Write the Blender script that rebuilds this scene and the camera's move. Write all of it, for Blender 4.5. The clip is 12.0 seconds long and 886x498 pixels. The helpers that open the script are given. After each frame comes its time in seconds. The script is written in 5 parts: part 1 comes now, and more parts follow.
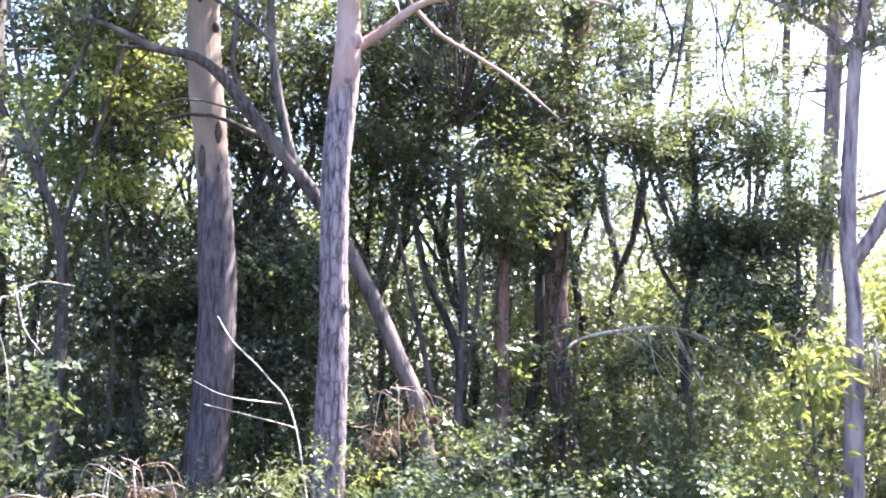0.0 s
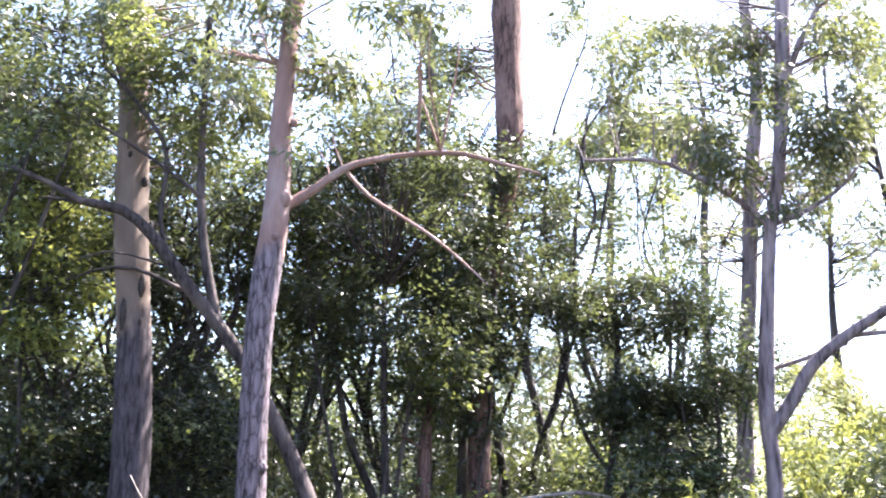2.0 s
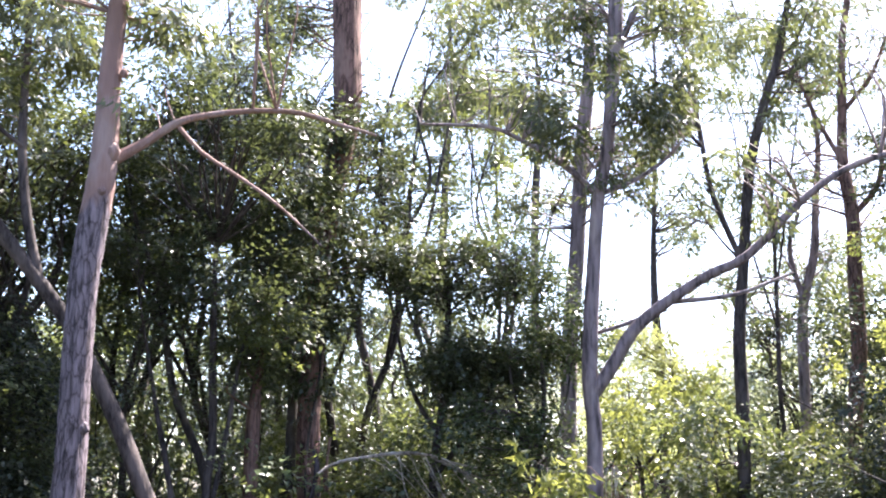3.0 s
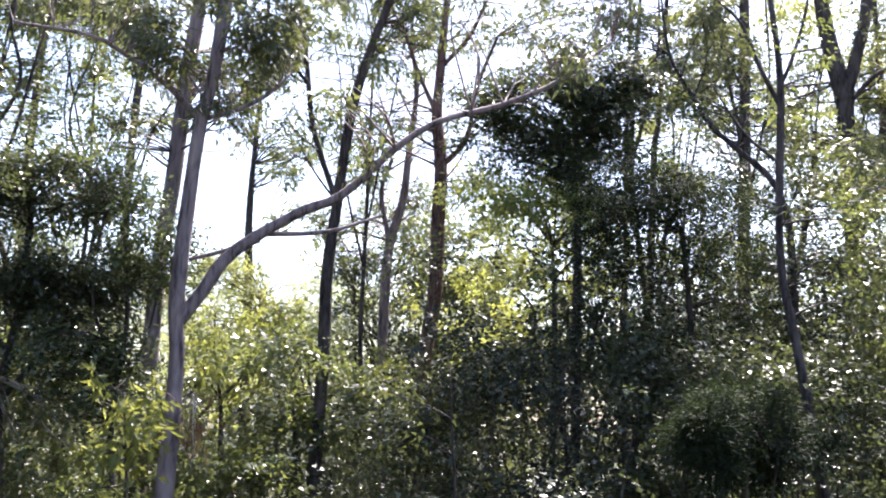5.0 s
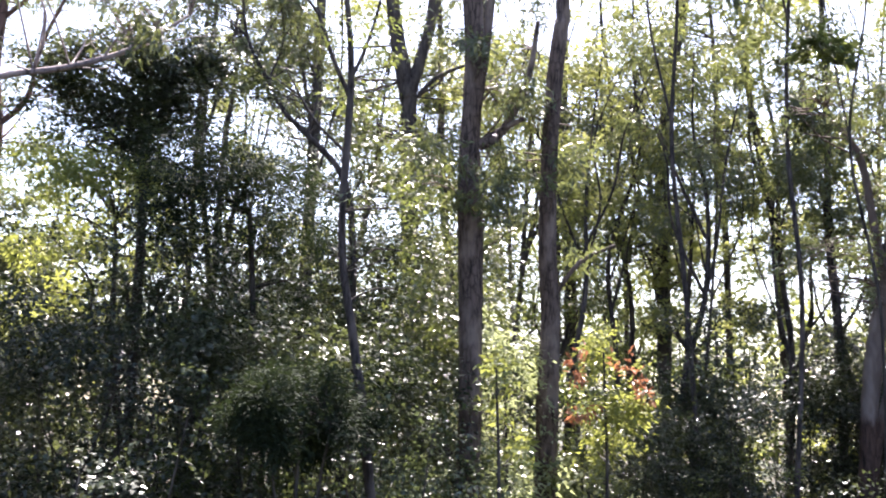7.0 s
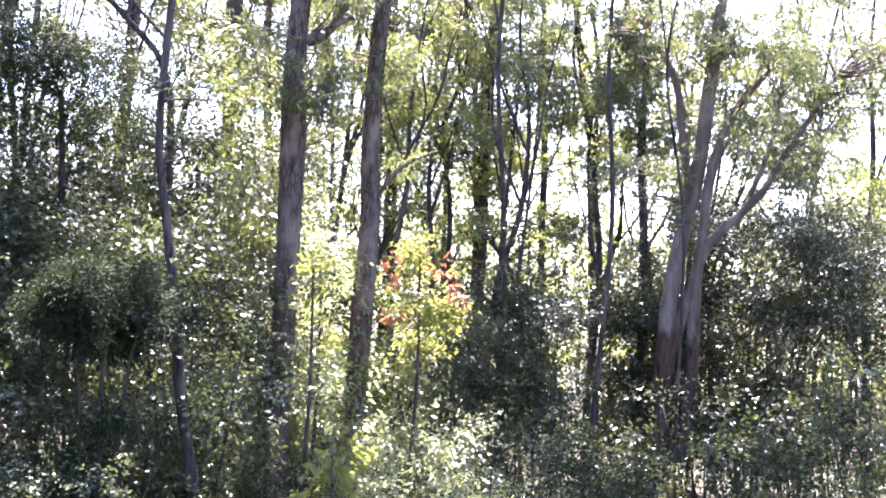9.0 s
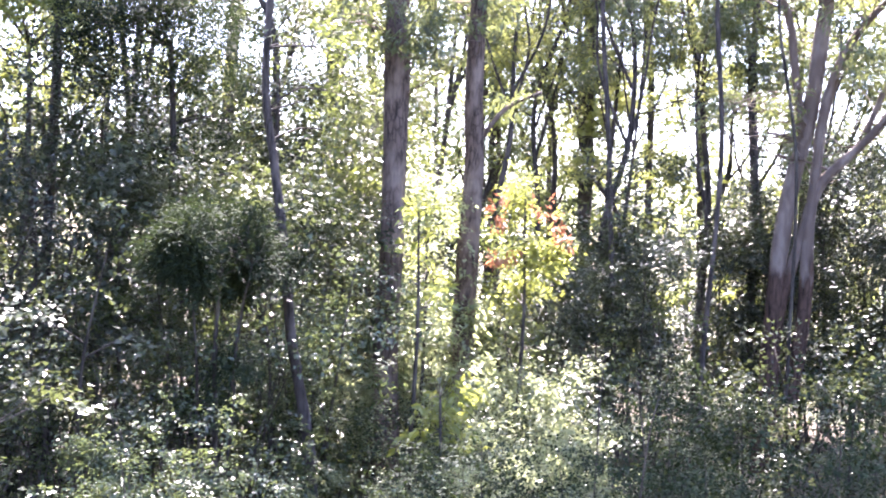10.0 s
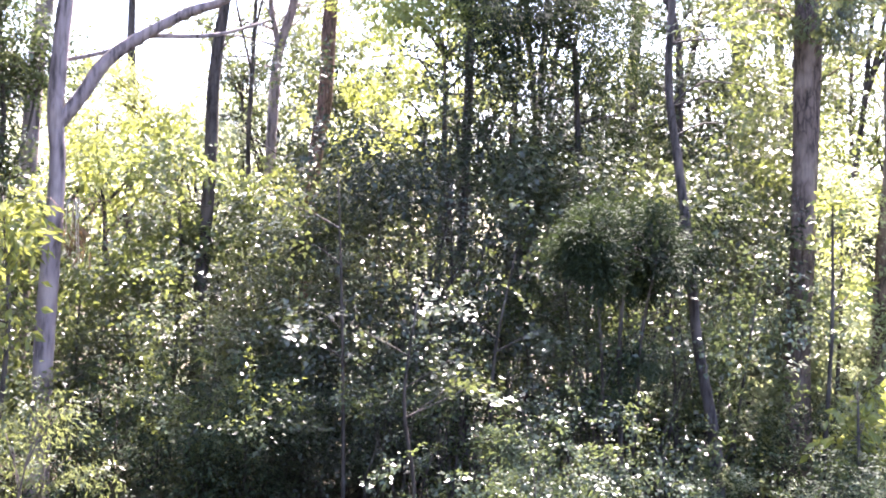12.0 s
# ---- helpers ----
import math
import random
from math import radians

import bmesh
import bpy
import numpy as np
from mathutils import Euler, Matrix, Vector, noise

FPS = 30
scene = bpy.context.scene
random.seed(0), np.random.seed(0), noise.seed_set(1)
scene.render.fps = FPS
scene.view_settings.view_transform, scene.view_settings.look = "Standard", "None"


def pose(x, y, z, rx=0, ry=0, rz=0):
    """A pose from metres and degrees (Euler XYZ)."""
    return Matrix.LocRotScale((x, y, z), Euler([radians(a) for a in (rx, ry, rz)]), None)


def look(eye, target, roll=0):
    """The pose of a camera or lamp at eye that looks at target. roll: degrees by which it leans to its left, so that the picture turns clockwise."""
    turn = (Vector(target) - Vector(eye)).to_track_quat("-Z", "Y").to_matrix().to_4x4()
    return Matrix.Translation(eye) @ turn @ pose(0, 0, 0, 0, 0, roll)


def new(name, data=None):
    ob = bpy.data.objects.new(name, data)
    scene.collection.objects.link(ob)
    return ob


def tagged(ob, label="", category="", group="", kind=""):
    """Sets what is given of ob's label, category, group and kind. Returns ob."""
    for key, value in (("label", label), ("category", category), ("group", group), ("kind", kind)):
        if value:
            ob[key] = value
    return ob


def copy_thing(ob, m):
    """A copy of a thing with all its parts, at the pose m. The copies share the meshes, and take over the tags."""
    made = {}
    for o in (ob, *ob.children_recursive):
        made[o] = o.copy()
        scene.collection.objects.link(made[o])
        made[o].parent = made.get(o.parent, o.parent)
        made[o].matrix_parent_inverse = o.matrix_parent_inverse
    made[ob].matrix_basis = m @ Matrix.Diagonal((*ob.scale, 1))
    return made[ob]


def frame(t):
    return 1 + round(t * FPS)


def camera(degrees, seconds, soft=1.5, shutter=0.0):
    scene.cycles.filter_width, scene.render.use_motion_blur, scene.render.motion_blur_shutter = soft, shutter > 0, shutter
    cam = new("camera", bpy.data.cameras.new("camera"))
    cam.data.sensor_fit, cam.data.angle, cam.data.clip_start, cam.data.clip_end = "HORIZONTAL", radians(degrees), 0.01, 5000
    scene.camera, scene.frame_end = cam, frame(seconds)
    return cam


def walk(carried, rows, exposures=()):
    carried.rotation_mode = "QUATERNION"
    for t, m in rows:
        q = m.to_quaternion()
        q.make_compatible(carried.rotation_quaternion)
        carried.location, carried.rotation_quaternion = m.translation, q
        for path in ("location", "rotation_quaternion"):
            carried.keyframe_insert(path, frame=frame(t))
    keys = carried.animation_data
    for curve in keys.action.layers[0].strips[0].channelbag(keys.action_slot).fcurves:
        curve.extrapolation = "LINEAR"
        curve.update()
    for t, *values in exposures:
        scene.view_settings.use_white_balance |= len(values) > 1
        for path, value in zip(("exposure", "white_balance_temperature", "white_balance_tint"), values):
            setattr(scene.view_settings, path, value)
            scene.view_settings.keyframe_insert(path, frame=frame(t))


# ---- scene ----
cam = camera(42.6, 12.0, 1.85, 0.16)
PATH = [
    (0.0, (0.0, 0.0, 1.6), (-0.000, 11.934, 2.854), -0.00),
    (0.5, (0.0, 0.0, 1.6), (-0.772, 11.864, 3.230), 0.25),
    (1.0, (0.0, 0.0, 1.6), (-1.069, 11.664, 4.211), 1.48),
    (1.5, (0.0, 0.0, 1.6), (-0.685, 11.593, 4.622), 1.94),
    (2.0, (0.0, 0.0, 1.6), (0.769, 11.614, 4.521), 0.66),
    (2.5, (0.0, 0.0, 1.6), (1.700, 11.560, 4.335), 0.44),
    (3.0, (0.0, 0.0, 1.6), (2.511, 11.456, 4.139), 0.13),
    (3.5, (0.0, 0.0, 1.6), (3.545, 11.225, 3.933), 0.30),
    (3.7, (0.0, 0.0, 1.6), (4.116, 11.037, 3.888), 0.10),
    (4.5, (0.0, 0.0, 1.6), (5.615, 10.415, 3.600), 0.57),
    (5.3, (0.0, 0.0, 1.6), (6.871, 9.664, 3.443), 1.39),
    (5.5, (0.0, 0.0, 1.6), (7.108, 9.489, 3.454), 1.35),
    (6.0, (0.0, 0.0, 1.6), (7.895, 8.840, 3.478), 2.10),
    (6.5, (0.0, 0.0, 1.6), (8.906, 7.833, 3.426), 1.88),
    (7.0, (0.0, 0.0, 1.6), (9.703, 6.842, 3.344), 1.14),
    (7.5, (0.0, 0.0, 1.6), (10.240, 6.050, 3.192), 1.31),
    (7.7, (0.0, 0.0, 1.6), (10.409, 5.752, 3.204), 1.55),
    (8.5, (0.0, 0.0, 1.6), (10.779, 5.152, 2.726), 2.43),
    (9.3, (0.0, 0.0, 1.6), (10.707, 5.389, 2.175), 3.00),
    (9.5, (0.0, 0.0, 1.6), (10.609, 5.587, 2.091), 2.92),
    (10.0, (0.0, 0.0, 1.6), (10.275, 6.197, 1.723), 2.58),
    (10.5, (0.0, 0.0, 1.6), (9.552, 7.264, 1.626), 2.27),
    (11.0, (0.0, 0.0, 1.6), (8.757, 8.203, 1.517), 2.05),
    (11.5, (0.0, 0.0, 1.6), (8.020, 8.926, 1.508), 2.31),
    (12.0, (0.0, 0.0, 1.6), (7.514, 9.356, 1.522), 2.19),
]
walk(cam, [(t, look(eye, target, roll)) for t, eye, target, roll in PATH],
     exposures=[(0.0, 3.95, 6000, 22), (0.5, 4.02, 6000, 22), (1.5, 3.52, 6100, 22), (2.5, 3.12, 6180, 21), (3.5, 2.68, 6220, 19), (5.5, 2.32, 6320, 19), (6.5, 2.28, 6350, 19), (7.5, 2.88, 6320, 22), (9.5, 3.7, 6050, 28), (10.5, 4.05, 6160, 28), (12.0, 3.93, 6350, 26)])

# ---------- light ----------
SUN_AZ, SUN_EL = 63.0, 57.0


def sky_dir(az, el):
    a, e = radians(az), radians(el)
    return Vector((math.sin(a) * math.cos(e), math.cos(a) * math.cos(e), math.sin(e)))


world = bpy.data.worlds.new("sky")
scene.world = world
world.use_nodes = True
wn, wl = world.node_tree.nodes, world.node_tree.links
sky = wn.new("ShaderNodeTexSky")
sky.sky_type, sky.sun_disc = "NISHITA", False
sky.sun_elevation, sky.sun_rotation = radians(SUN_EL), radians(SUN_AZ)
sky.dust_density, sky.air_density, sky.ozone_density = 2.0, 1.0, 1.0
wn["Background"].inputs["Strength"].default_value = 0.092
wl.new(sky.outputs["Color"], wn["Background"].inputs["Color"])
sun_data = bpy.data.lights.new("sun", "SUN")
sun_data.energy, sun_data.angle, sun_data.color = 5.0, radians(0.6), (1.0, 0.94, 0.84)
sun = new("sun", sun_data)
sun.matrix_world = look(sky_dir(SUN_AZ, SUN_EL) * 60, (0, 0, 0))

# ---------- materials ----------


def nodes_of(name):
    m = bpy.data.materials.new(name)
    m.use_nodes = True
    return m, m.node_tree.nodes, m.node_tree.links


def ramp(n, stops):
    r = n.new("ShaderNodeValToRGB")
    e = r.color_ramp.elements
    while len(e) < len(stops):
        e.new(0.5)
    for k, (p, c) in enumerate(stops):
        e[k].position, e[k].color = p, (*c, 1)
    return r


def leaf_material(name, dark, mid, light, glow, through_part=0.4, rough=0.38, spec=0.5):
    """Leaves: each its own tint, a waxy sheen above, and light that comes through them."""
    m, n, l = nodes_of(name)
    geo = n.new("ShaderNodeNewGeometry")
    r = ramp(n, [(0.0, dark), (0.55, mid), (1.0, light)])
    l.new(geo.outputs["Random Per Island"], r.inputs[0])
    info = n.new("ShaderNodeObjectInfo")
    hsv = n.new("ShaderNodeHueSaturation")
    vary = n.new("ShaderNodeMapRange")
    vary.inputs["To Min"].default_value, vary.inputs["To Max"].default_value = 0.75, 1.3
    l.new(info.outputs["Random"], vary.inputs["Value"])
    l.new(vary.outputs[0], hsv.inputs["Value"])
    l.new(r.outputs[0], hsv.inputs["Color"])
    b = n["Principled BSDF"]
    b.inputs["Roughness"].default_value = rough
    b.inputs["Specular IOR Level"].default_value = spec
    l.new(hsv.outputs[0], b.inputs["Base Color"])
    tr = n.new("ShaderNodeBsdfTranslucent")
    mixc = n.new("ShaderNodeMixRGB")
    mixc.blend_type, mixc.inputs["Fac"].default_value = "MIX", 0.7
    l.new(hsv.outputs[0], mixc.inputs["Color1"])
    mixc.inputs["Color2"].default_value = (*glow, 1)
    l.new(mixc.outputs[0], tr.inputs["Color"])
    mix = n.new("ShaderNodeMixShader")
    mix.inputs["Fac"].default_value = through_part
    l.new(b.outputs[0], mix.inputs[1])
    l.new(tr.outputs[0], mix.inputs[2])
    l.new(mix.outputs[0], n["Material Output"].inputs["Surface"])
    return m


def bark_material(name, low, high, patch, split=None, ridge=0.5, fine=28.0, rough=0.85):
    """Bark: long fissures, blotches, and where split is given a rough base that flakes off to smooth bark above that height."""
    m, n, l = nodes_of(name)
    tc = n.new("ShaderNodeTexCoord")
    mp = n.new("ShaderNodeMapping")
    mp.inputs["Scale"].default_value = (fine, fine, fine * 0.13)
    l.new(tc.outputs["Object"], mp.inputs["Vector"])
    fis = n.new("ShaderNodeTexNoise")
    fis.inputs["Scale"].default_value, fis.inputs["Detail"].default_value = 1.0, 6.0
    l.new(mp.outputs[0], fis.inputs["Vector"])
    blot = n.new("ShaderNodeTexNoise")
    blot.inputs["Scale"].default_value, blot.inputs["Detail"].default_value = 2.2, 3.0
    mp2 = n.new("ShaderNodeMapping")
    mp2.inputs["Scale"].default_value = (1.5, 1.5, 0.6)
    l.new(tc.outputs["Object"], mp2.inputs["Vector"])
    l.new(mp2.outputs[0], blot.inputs["Vector"])
    dark = tuple(c * 0.3 for c in low)
    r1 = ramp(n, [(0.34, dark), (0.5, low), (0.72, tuple(min(1, c * 1.35) for c in low))])
    l.new(fis.outputs["Fac"], r1.inputs[0])
    r2 = ramp(n, [(0.3, tuple(c * 0.75 for c in high)), (0.5, high), (0.62, patch), (0.8, tuple(c * 0.9 for c in high))])
    l.new(blot.outputs["Fac"], r2.inputs[0])
    mix = n.new("ShaderNodeMixRGB")
    if split is None:
        r3 = ramp(n, [(0.5, (0, 0, 0)), (0.62, (0.7, 0.7, 0.7))])
        l.new(blot.outputs["Fac"], r3.inputs[0])
        l.new(r3.outputs[0], mix.inputs["Fac"])
    else:
        sep = n.new("ShaderNodeSeparateXYZ")
        l.new(tc.outputs["Object"], sep.inputs[0])
        wob = n.new("ShaderNodeMath")
        wob.operation, wob.inputs[1].default_value = "MULTIPLY_ADD", 1.6
        l.new(blot.outputs["Fac"], wob.inputs[0])
        l.new(sep.outputs["Z"], wob.inputs[2])
        edge = n.new("ShaderNodeMapRange")
        edge.inputs["From Min"].default_value, edge.inputs["From Max"].default_value = split + 0.75, split + 0.95
        l.new(wob.outputs[0], edge.inputs["Value"])
        l.new(edge.outputs[0], mix.inputs["Fac"])
    mp3 = n.new("ShaderNodeMapping")
    mp3.inputs["Scale"].default_value = (fine * 0.42, fine * 0.42, fine * 0.16)
    l.new(tc.outputs["Object"], mp3.inputs["Vector"])
    flake = n.new("ShaderNodeTexVoronoi")
    flake.feature = "DISTANCE_TO_EDGE"
    flake.inputs["Scale"].default_value = 1.0
    wobble = n.new("ShaderNodeMixRGB")
    wobble.blend_type, wobble.inputs["Fac"].default_value = "ADD", 0.8
    l.new(mp3.outputs[0], wobble.inputs["Color1"])
    l.new(fis.outputs["Color"], wobble.inputs["Color2"])
    l.new(wobble.outputs[0], flake.inputs["Vector"])
    crack = ramp(n, [(0.0, (0.35, 0.33, 0.32)), (0.10, (0.9, 0.9, 0.9)), (0.5, (1.12, 1.1, 1.1))])
    l.new(flake.outputs["Distance"], crack.inputs[0])
    flaked = n.new("ShaderNodeMixRGB")
    flaked.blend_type, flaked.inputs["Fac"].default_value = "MULTIPLY", min(1.0, ridge * 1.1)
    l.new(r1.outputs[0], flaked.inputs["Color1"])
    l.new(crack.outputs[0], flaked.inputs["Color2"])
    l.new(flaked.outputs[0], mix.inputs["Color1"])
    l.new(r2.outputs[0], mix.inputs["Color2"])
    b = n["Principled BSDF"]
    l.new(mix.outputs[0], b.inputs["Base Color"])
    b.inputs["Roughness"].default_value = rough
    b.inputs["Specular IOR Level"].default_value = 0.25
    bump = n.new("ShaderNodeBump")
    bump.inputs["Strength"].default_value, bump.inputs["Distance"].default_value = ridge, 0.02
    l.new(fis.outputs["Fac"], bump.inputs["Height"])
    l.new(bump.outputs[0], b.inputs["Normal"])
    return m


def ground_material():
    """Leaf litter and bare earth, with patches of low green growth a few metres wide."""
    m, n, l = nodes_of("leaf_litter")
    tc = n.new("ShaderNodeTexCoord")
    grain = n.new("ShaderNodeTexNoise")
    grain.inputs["Scale"].default_value, grain.inputs["Detail"].default_value = 9.0, 8.0
    l.new(tc.outputs["Object"], grain.inputs["Vector"])
    wide = n.new("ShaderNodeTexNoise")
    wide.inputs["Scale"].default_value, wide.inputs["Detail"].default_value = 0.45, 4.0
    l.new(tc.outputs["Object"], wide.inputs["Vector"])
    litter = ramp(n, [(0.3, (0.022, 0.016, 0.010)), (0.5, (0.06, 0.043, 0.027)), (0.65, (0.045, 0.035, 0.022)), (0.8, (0.12, 0.085, 0.05))])
    l.new(grain.outputs["Fac"], litter.inputs[0])
    green = ramp(n, [(0.3, (0.018, 0.026, 0.010)), (0.6, (0.045, 0.06, 0.02)), (0.8, (0.08, 0.09, 0.035))])
    l.new(grain.outputs["Fac"], green.inputs[0])
    where = ramp(n, [(0.46, (0, 0, 0)), (0.58, (0.85, 0.85, 0.85))])
    l.new(wide.outputs["Fac"], where.inputs[0])
    mix = n.new("ShaderNodeMixRGB")
    l.new(where.outputs[0], mix.inputs["Fac"])
    l.new(litter.outputs[0], mix.inputs["Color1"])
    l.new(green.outputs[0], mix.inputs["Color2"])
    b = n["Principled BSDF"]
    b.inputs["Roughness"].default_value = 0.95
    l.new(mix.outputs[0], b.inputs["Base Color"])
    bump = n.new("ShaderNodeBump")
    bump.inputs["Distance"].default_value = 0.04
    l.new(grain.outputs["Fac"], bump.inputs["Height"])
    l.new(bump.outputs[0], b.inputs["Normal"])
    return m


LEAF_DARK = leaf_material("glossy_dark_leaf", (0.018, 0.025, 0.016), (0.032, 0.043, 0.025), (0.06, 0.076, 0.038), (0.17, 0.20, 0.06), 0.25, 0.34, 0.5)
LEAF_MID = leaf_material("green_leaf", (0.028, 0.040, 0.020), (0.054, 0.075, 0.034), (0.10, 0.124, 0.052), (0.30, 0.34, 0.08), 0.34, 0.35, 0.5)
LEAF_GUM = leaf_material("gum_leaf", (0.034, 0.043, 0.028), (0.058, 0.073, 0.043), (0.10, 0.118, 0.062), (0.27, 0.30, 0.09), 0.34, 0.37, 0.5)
LEAF_YELLOW = leaf_material("yellow_green_leaf", (0.07, 0.095, 0.03), (0.12, 0.15, 0.045), (0.20, 0.22, 0.075), (0.44, 0.46, 0.10), 0.48, 0.42)
# Gum leaf once more, with sunlight put into lighter, yellower colours.
LEAF_GOLD = leaf_material("sun_tinted_gum_leaf", (0.085, 0.10, 0.036), (0.145, 0.165, 0.06), (0.21, 0.225, 0.09), (0.46, 0.48, 0.14), 0.5, 0.42, 0.5)
LEAF_GLOSSY = leaf_material("broad_glossy_leaf", (0.02, 0.030, 0.017), (0.042, 0.058, 0.031), (0.09, 0.112, 0.06), (0.27, 0.33, 0.11), 0.22, 0.27, 0.55)
# Near-black green: the shade inside the thicket is put into this leaf colour.
LEAF_DEEP = leaf_material("shade_darkened_leaf", (0.012, 0.017, 0.013), (0.021, 0.029, 0.019), (0.042, 0.053, 0.032), (0.09, 0.11, 0.04), 0.2, 0.42, 0.35)
# Pale fern green, lightened further so the colour itself stands for full sun.
LEAF_PALE = leaf_material("sun_lightened_fern_leaf", (0.07, 0.09, 0.05), (0.125, 0.155, 0.085), (0.19, 0.22, 0.13), (0.48, 0.52, 0.24), 0.48, 0.33, 0.9)
# Matte feathery foliage, also darkened so its colour carries missing shade.
LEAF_MATTE_SHADE = leaf_material("matte_shade_leaf", (0.010, 0.016, 0.010), (0.018, 0.028, 0.015), (0.032, 0.046, 0.022), (0.07, 0.10, 0.03), 0.15, 0.75, 0.12)
LEAF_RED = leaf_material("red_young_leaf", (0.16, 0.07, 0.04), (0.28, 0.12, 0.07), (0.34, 0.20, 0.11), (0.55, 0.22, 0.11), 0.45, 0.45)
LEAF_DRY = leaf_material("dead_frond", (0.05, 0.03, 0.017), (0.095, 0.062, 0.038), (0.17, 0.12, 0.075), (0.22, 0.14, 0.07), 0.22, 0.7, 0.2)
BARK_TAN = bark_material("flaking_gum_bark", (0.070, 0.058, 0.062), (0.185, 0.140, 0.112), (0.245, 0.195, 0.155), 5.3, 0.5)
BARK_GREY = bark_material("furrowed_gum_bark", (0.160, 0.131, 0.145), (0.239, 0.151, 0.128), (0.297, 0.217, 0.194), 5.9, 0.9, 34.0)
BARK_RED = bark_material("red_brown_bark", (0.157, 0.094, 0.078), (0.209, 0.125, 0.104), (0.271, 0.177, 0.146), None, 0.8)
BARK_DULL = bark_material("dull_grey_bark", (0.062, 0.051, 0.049), (0.094, 0.076, 0.072), (0.128, 0.104, 0.095), None, 0.6)
BARK_SMOOTH = bark_material("smooth_gum_bark", (0.204, 0.162, 0.167), (0.281, 0.219, 0.206), (0.357, 0.291, 0.271), None, 0.3, 18.0, 0.7)
BARK_STREAK = bark_material("streaked_gum_bark", (0.075, 0.044, 0.034), (0.125, 0.092, 0.080), (0.200, 0.158, 0.140), 3.4, 0.6, 20.0)
BARK_WARM = bark_material("brown_gum_bark", (0.112, 0.080, 0.068), (0.165, 0.120, 0.102), (0.230, 0.176, 0.150), None, 0.8, 30.0)
BARK_DARK = bark_material("dark_stem_bark", (0.055, 0.045, 0.04), (0.08, 0.067, 0.058), (0.12, 0.105, 0.09), None, 0.6)
TWIG_PALE = bark_material("bleached_twig", (0.38, 0.33, 0.29), (0.46, 0.41, 0.36), (0.52, 0.47, 0.42), None, 0.3)

# ---------- helpers for building ----------


def ground_z(x, y):
    """A flat stand by the camera, then a bank that falls to the forest floor."""
    d = math.hypot(x, y)
    s = min(1.0, max(0.0, (d - 2.2) / 5.5))
    s = s * s * (3 - 2 * s)
    far = max(0.0, d - 24.0)
    return -1.7 * s + 0.12 * noise.noise(Vector((x * 0.3, y * 0.3, 0))) * s + 0.035 * min(far, 60.0)


def spot(az, dist, side=0.0):
    """Plan position at a bearing in degrees, a distance, and an arc length to the right of it."""
    a = radians(az) + side / dist
    return Vector((dist * math.sin(a), dist * math.cos(a), 0))


def mesh_of(name, verts, quads, material, smooth=False):
    verts, quads = np.asarray(verts, np.float32), np.asarray(quads, np.int32)
    sides = quads.shape[1]
    me = bpy.data.meshes.new(name)
    me.vertices.add(len(verts))
    me.vertices.foreach_set("co", verts.ravel())
    me.loops.add(quads.size)
    me.loops.foreach_set("vertex_index", quads.ravel())
    me.polygons.add(len(quads))
    me.polygons.foreach_set("loop_start", np.arange(0, quads.size, sides, dtype=np.int32))
    me.polygons.foreach_set("loop_total", np.full(len(quads), sides, np.int32))
    me.polygons.foreach_set("use_smooth", np.full(len(quads), smooth))
    me.update(calc_edges=True)
    me.validate()
    me.materials.append(material)
    return me


def part(name, data, material, parent, label="", smooth=False):
    verts, quads = data
    ob = new(name, mesh_of(name, verts, quads, material, smooth))
    ob.parent = parent
    return tagged(ob, label)


def thing(name, at, label, category, group="", kind=""):
    ob = new(name)
    ob.empty_display_size = 0.2
    ob.location = at
    return tagged(ob, label, category, group, kind)


def joined(pieces):
    vs, qs, k = [], [], 0
    for v, q in pieces:
        vs.append(np.asarray(v))
        qs.append(np.asarray(q) + k)
        k += len(v)
    return np.concatenate(vs), np.concatenate(qs)


def smooth_line(points, step):
    """A rounded line through the points (x, y, z, radius)."""
    p = np.asarray(points, float)
    p = np.vstack([2 * p[0] - p[1], p, 2 * p[-1] - p[-2]])
    out = []
    for i in range(1, len(p) - 2):
        a, b, c, d = p[i - 1:i + 3]
        count = max(2, int(np.linalg.norm(c[:3] - b[:3]) / step))
        for t in np.arange(count) / count:
            out.append(0.5 * (2 * b + (c - a) * t + (2 * a - 5 * b + 4 * c - d) * t * t + (3 * b - a - 3 * c + d) * t ** 3))
    out.append(p[-2])
    return np.array(out)


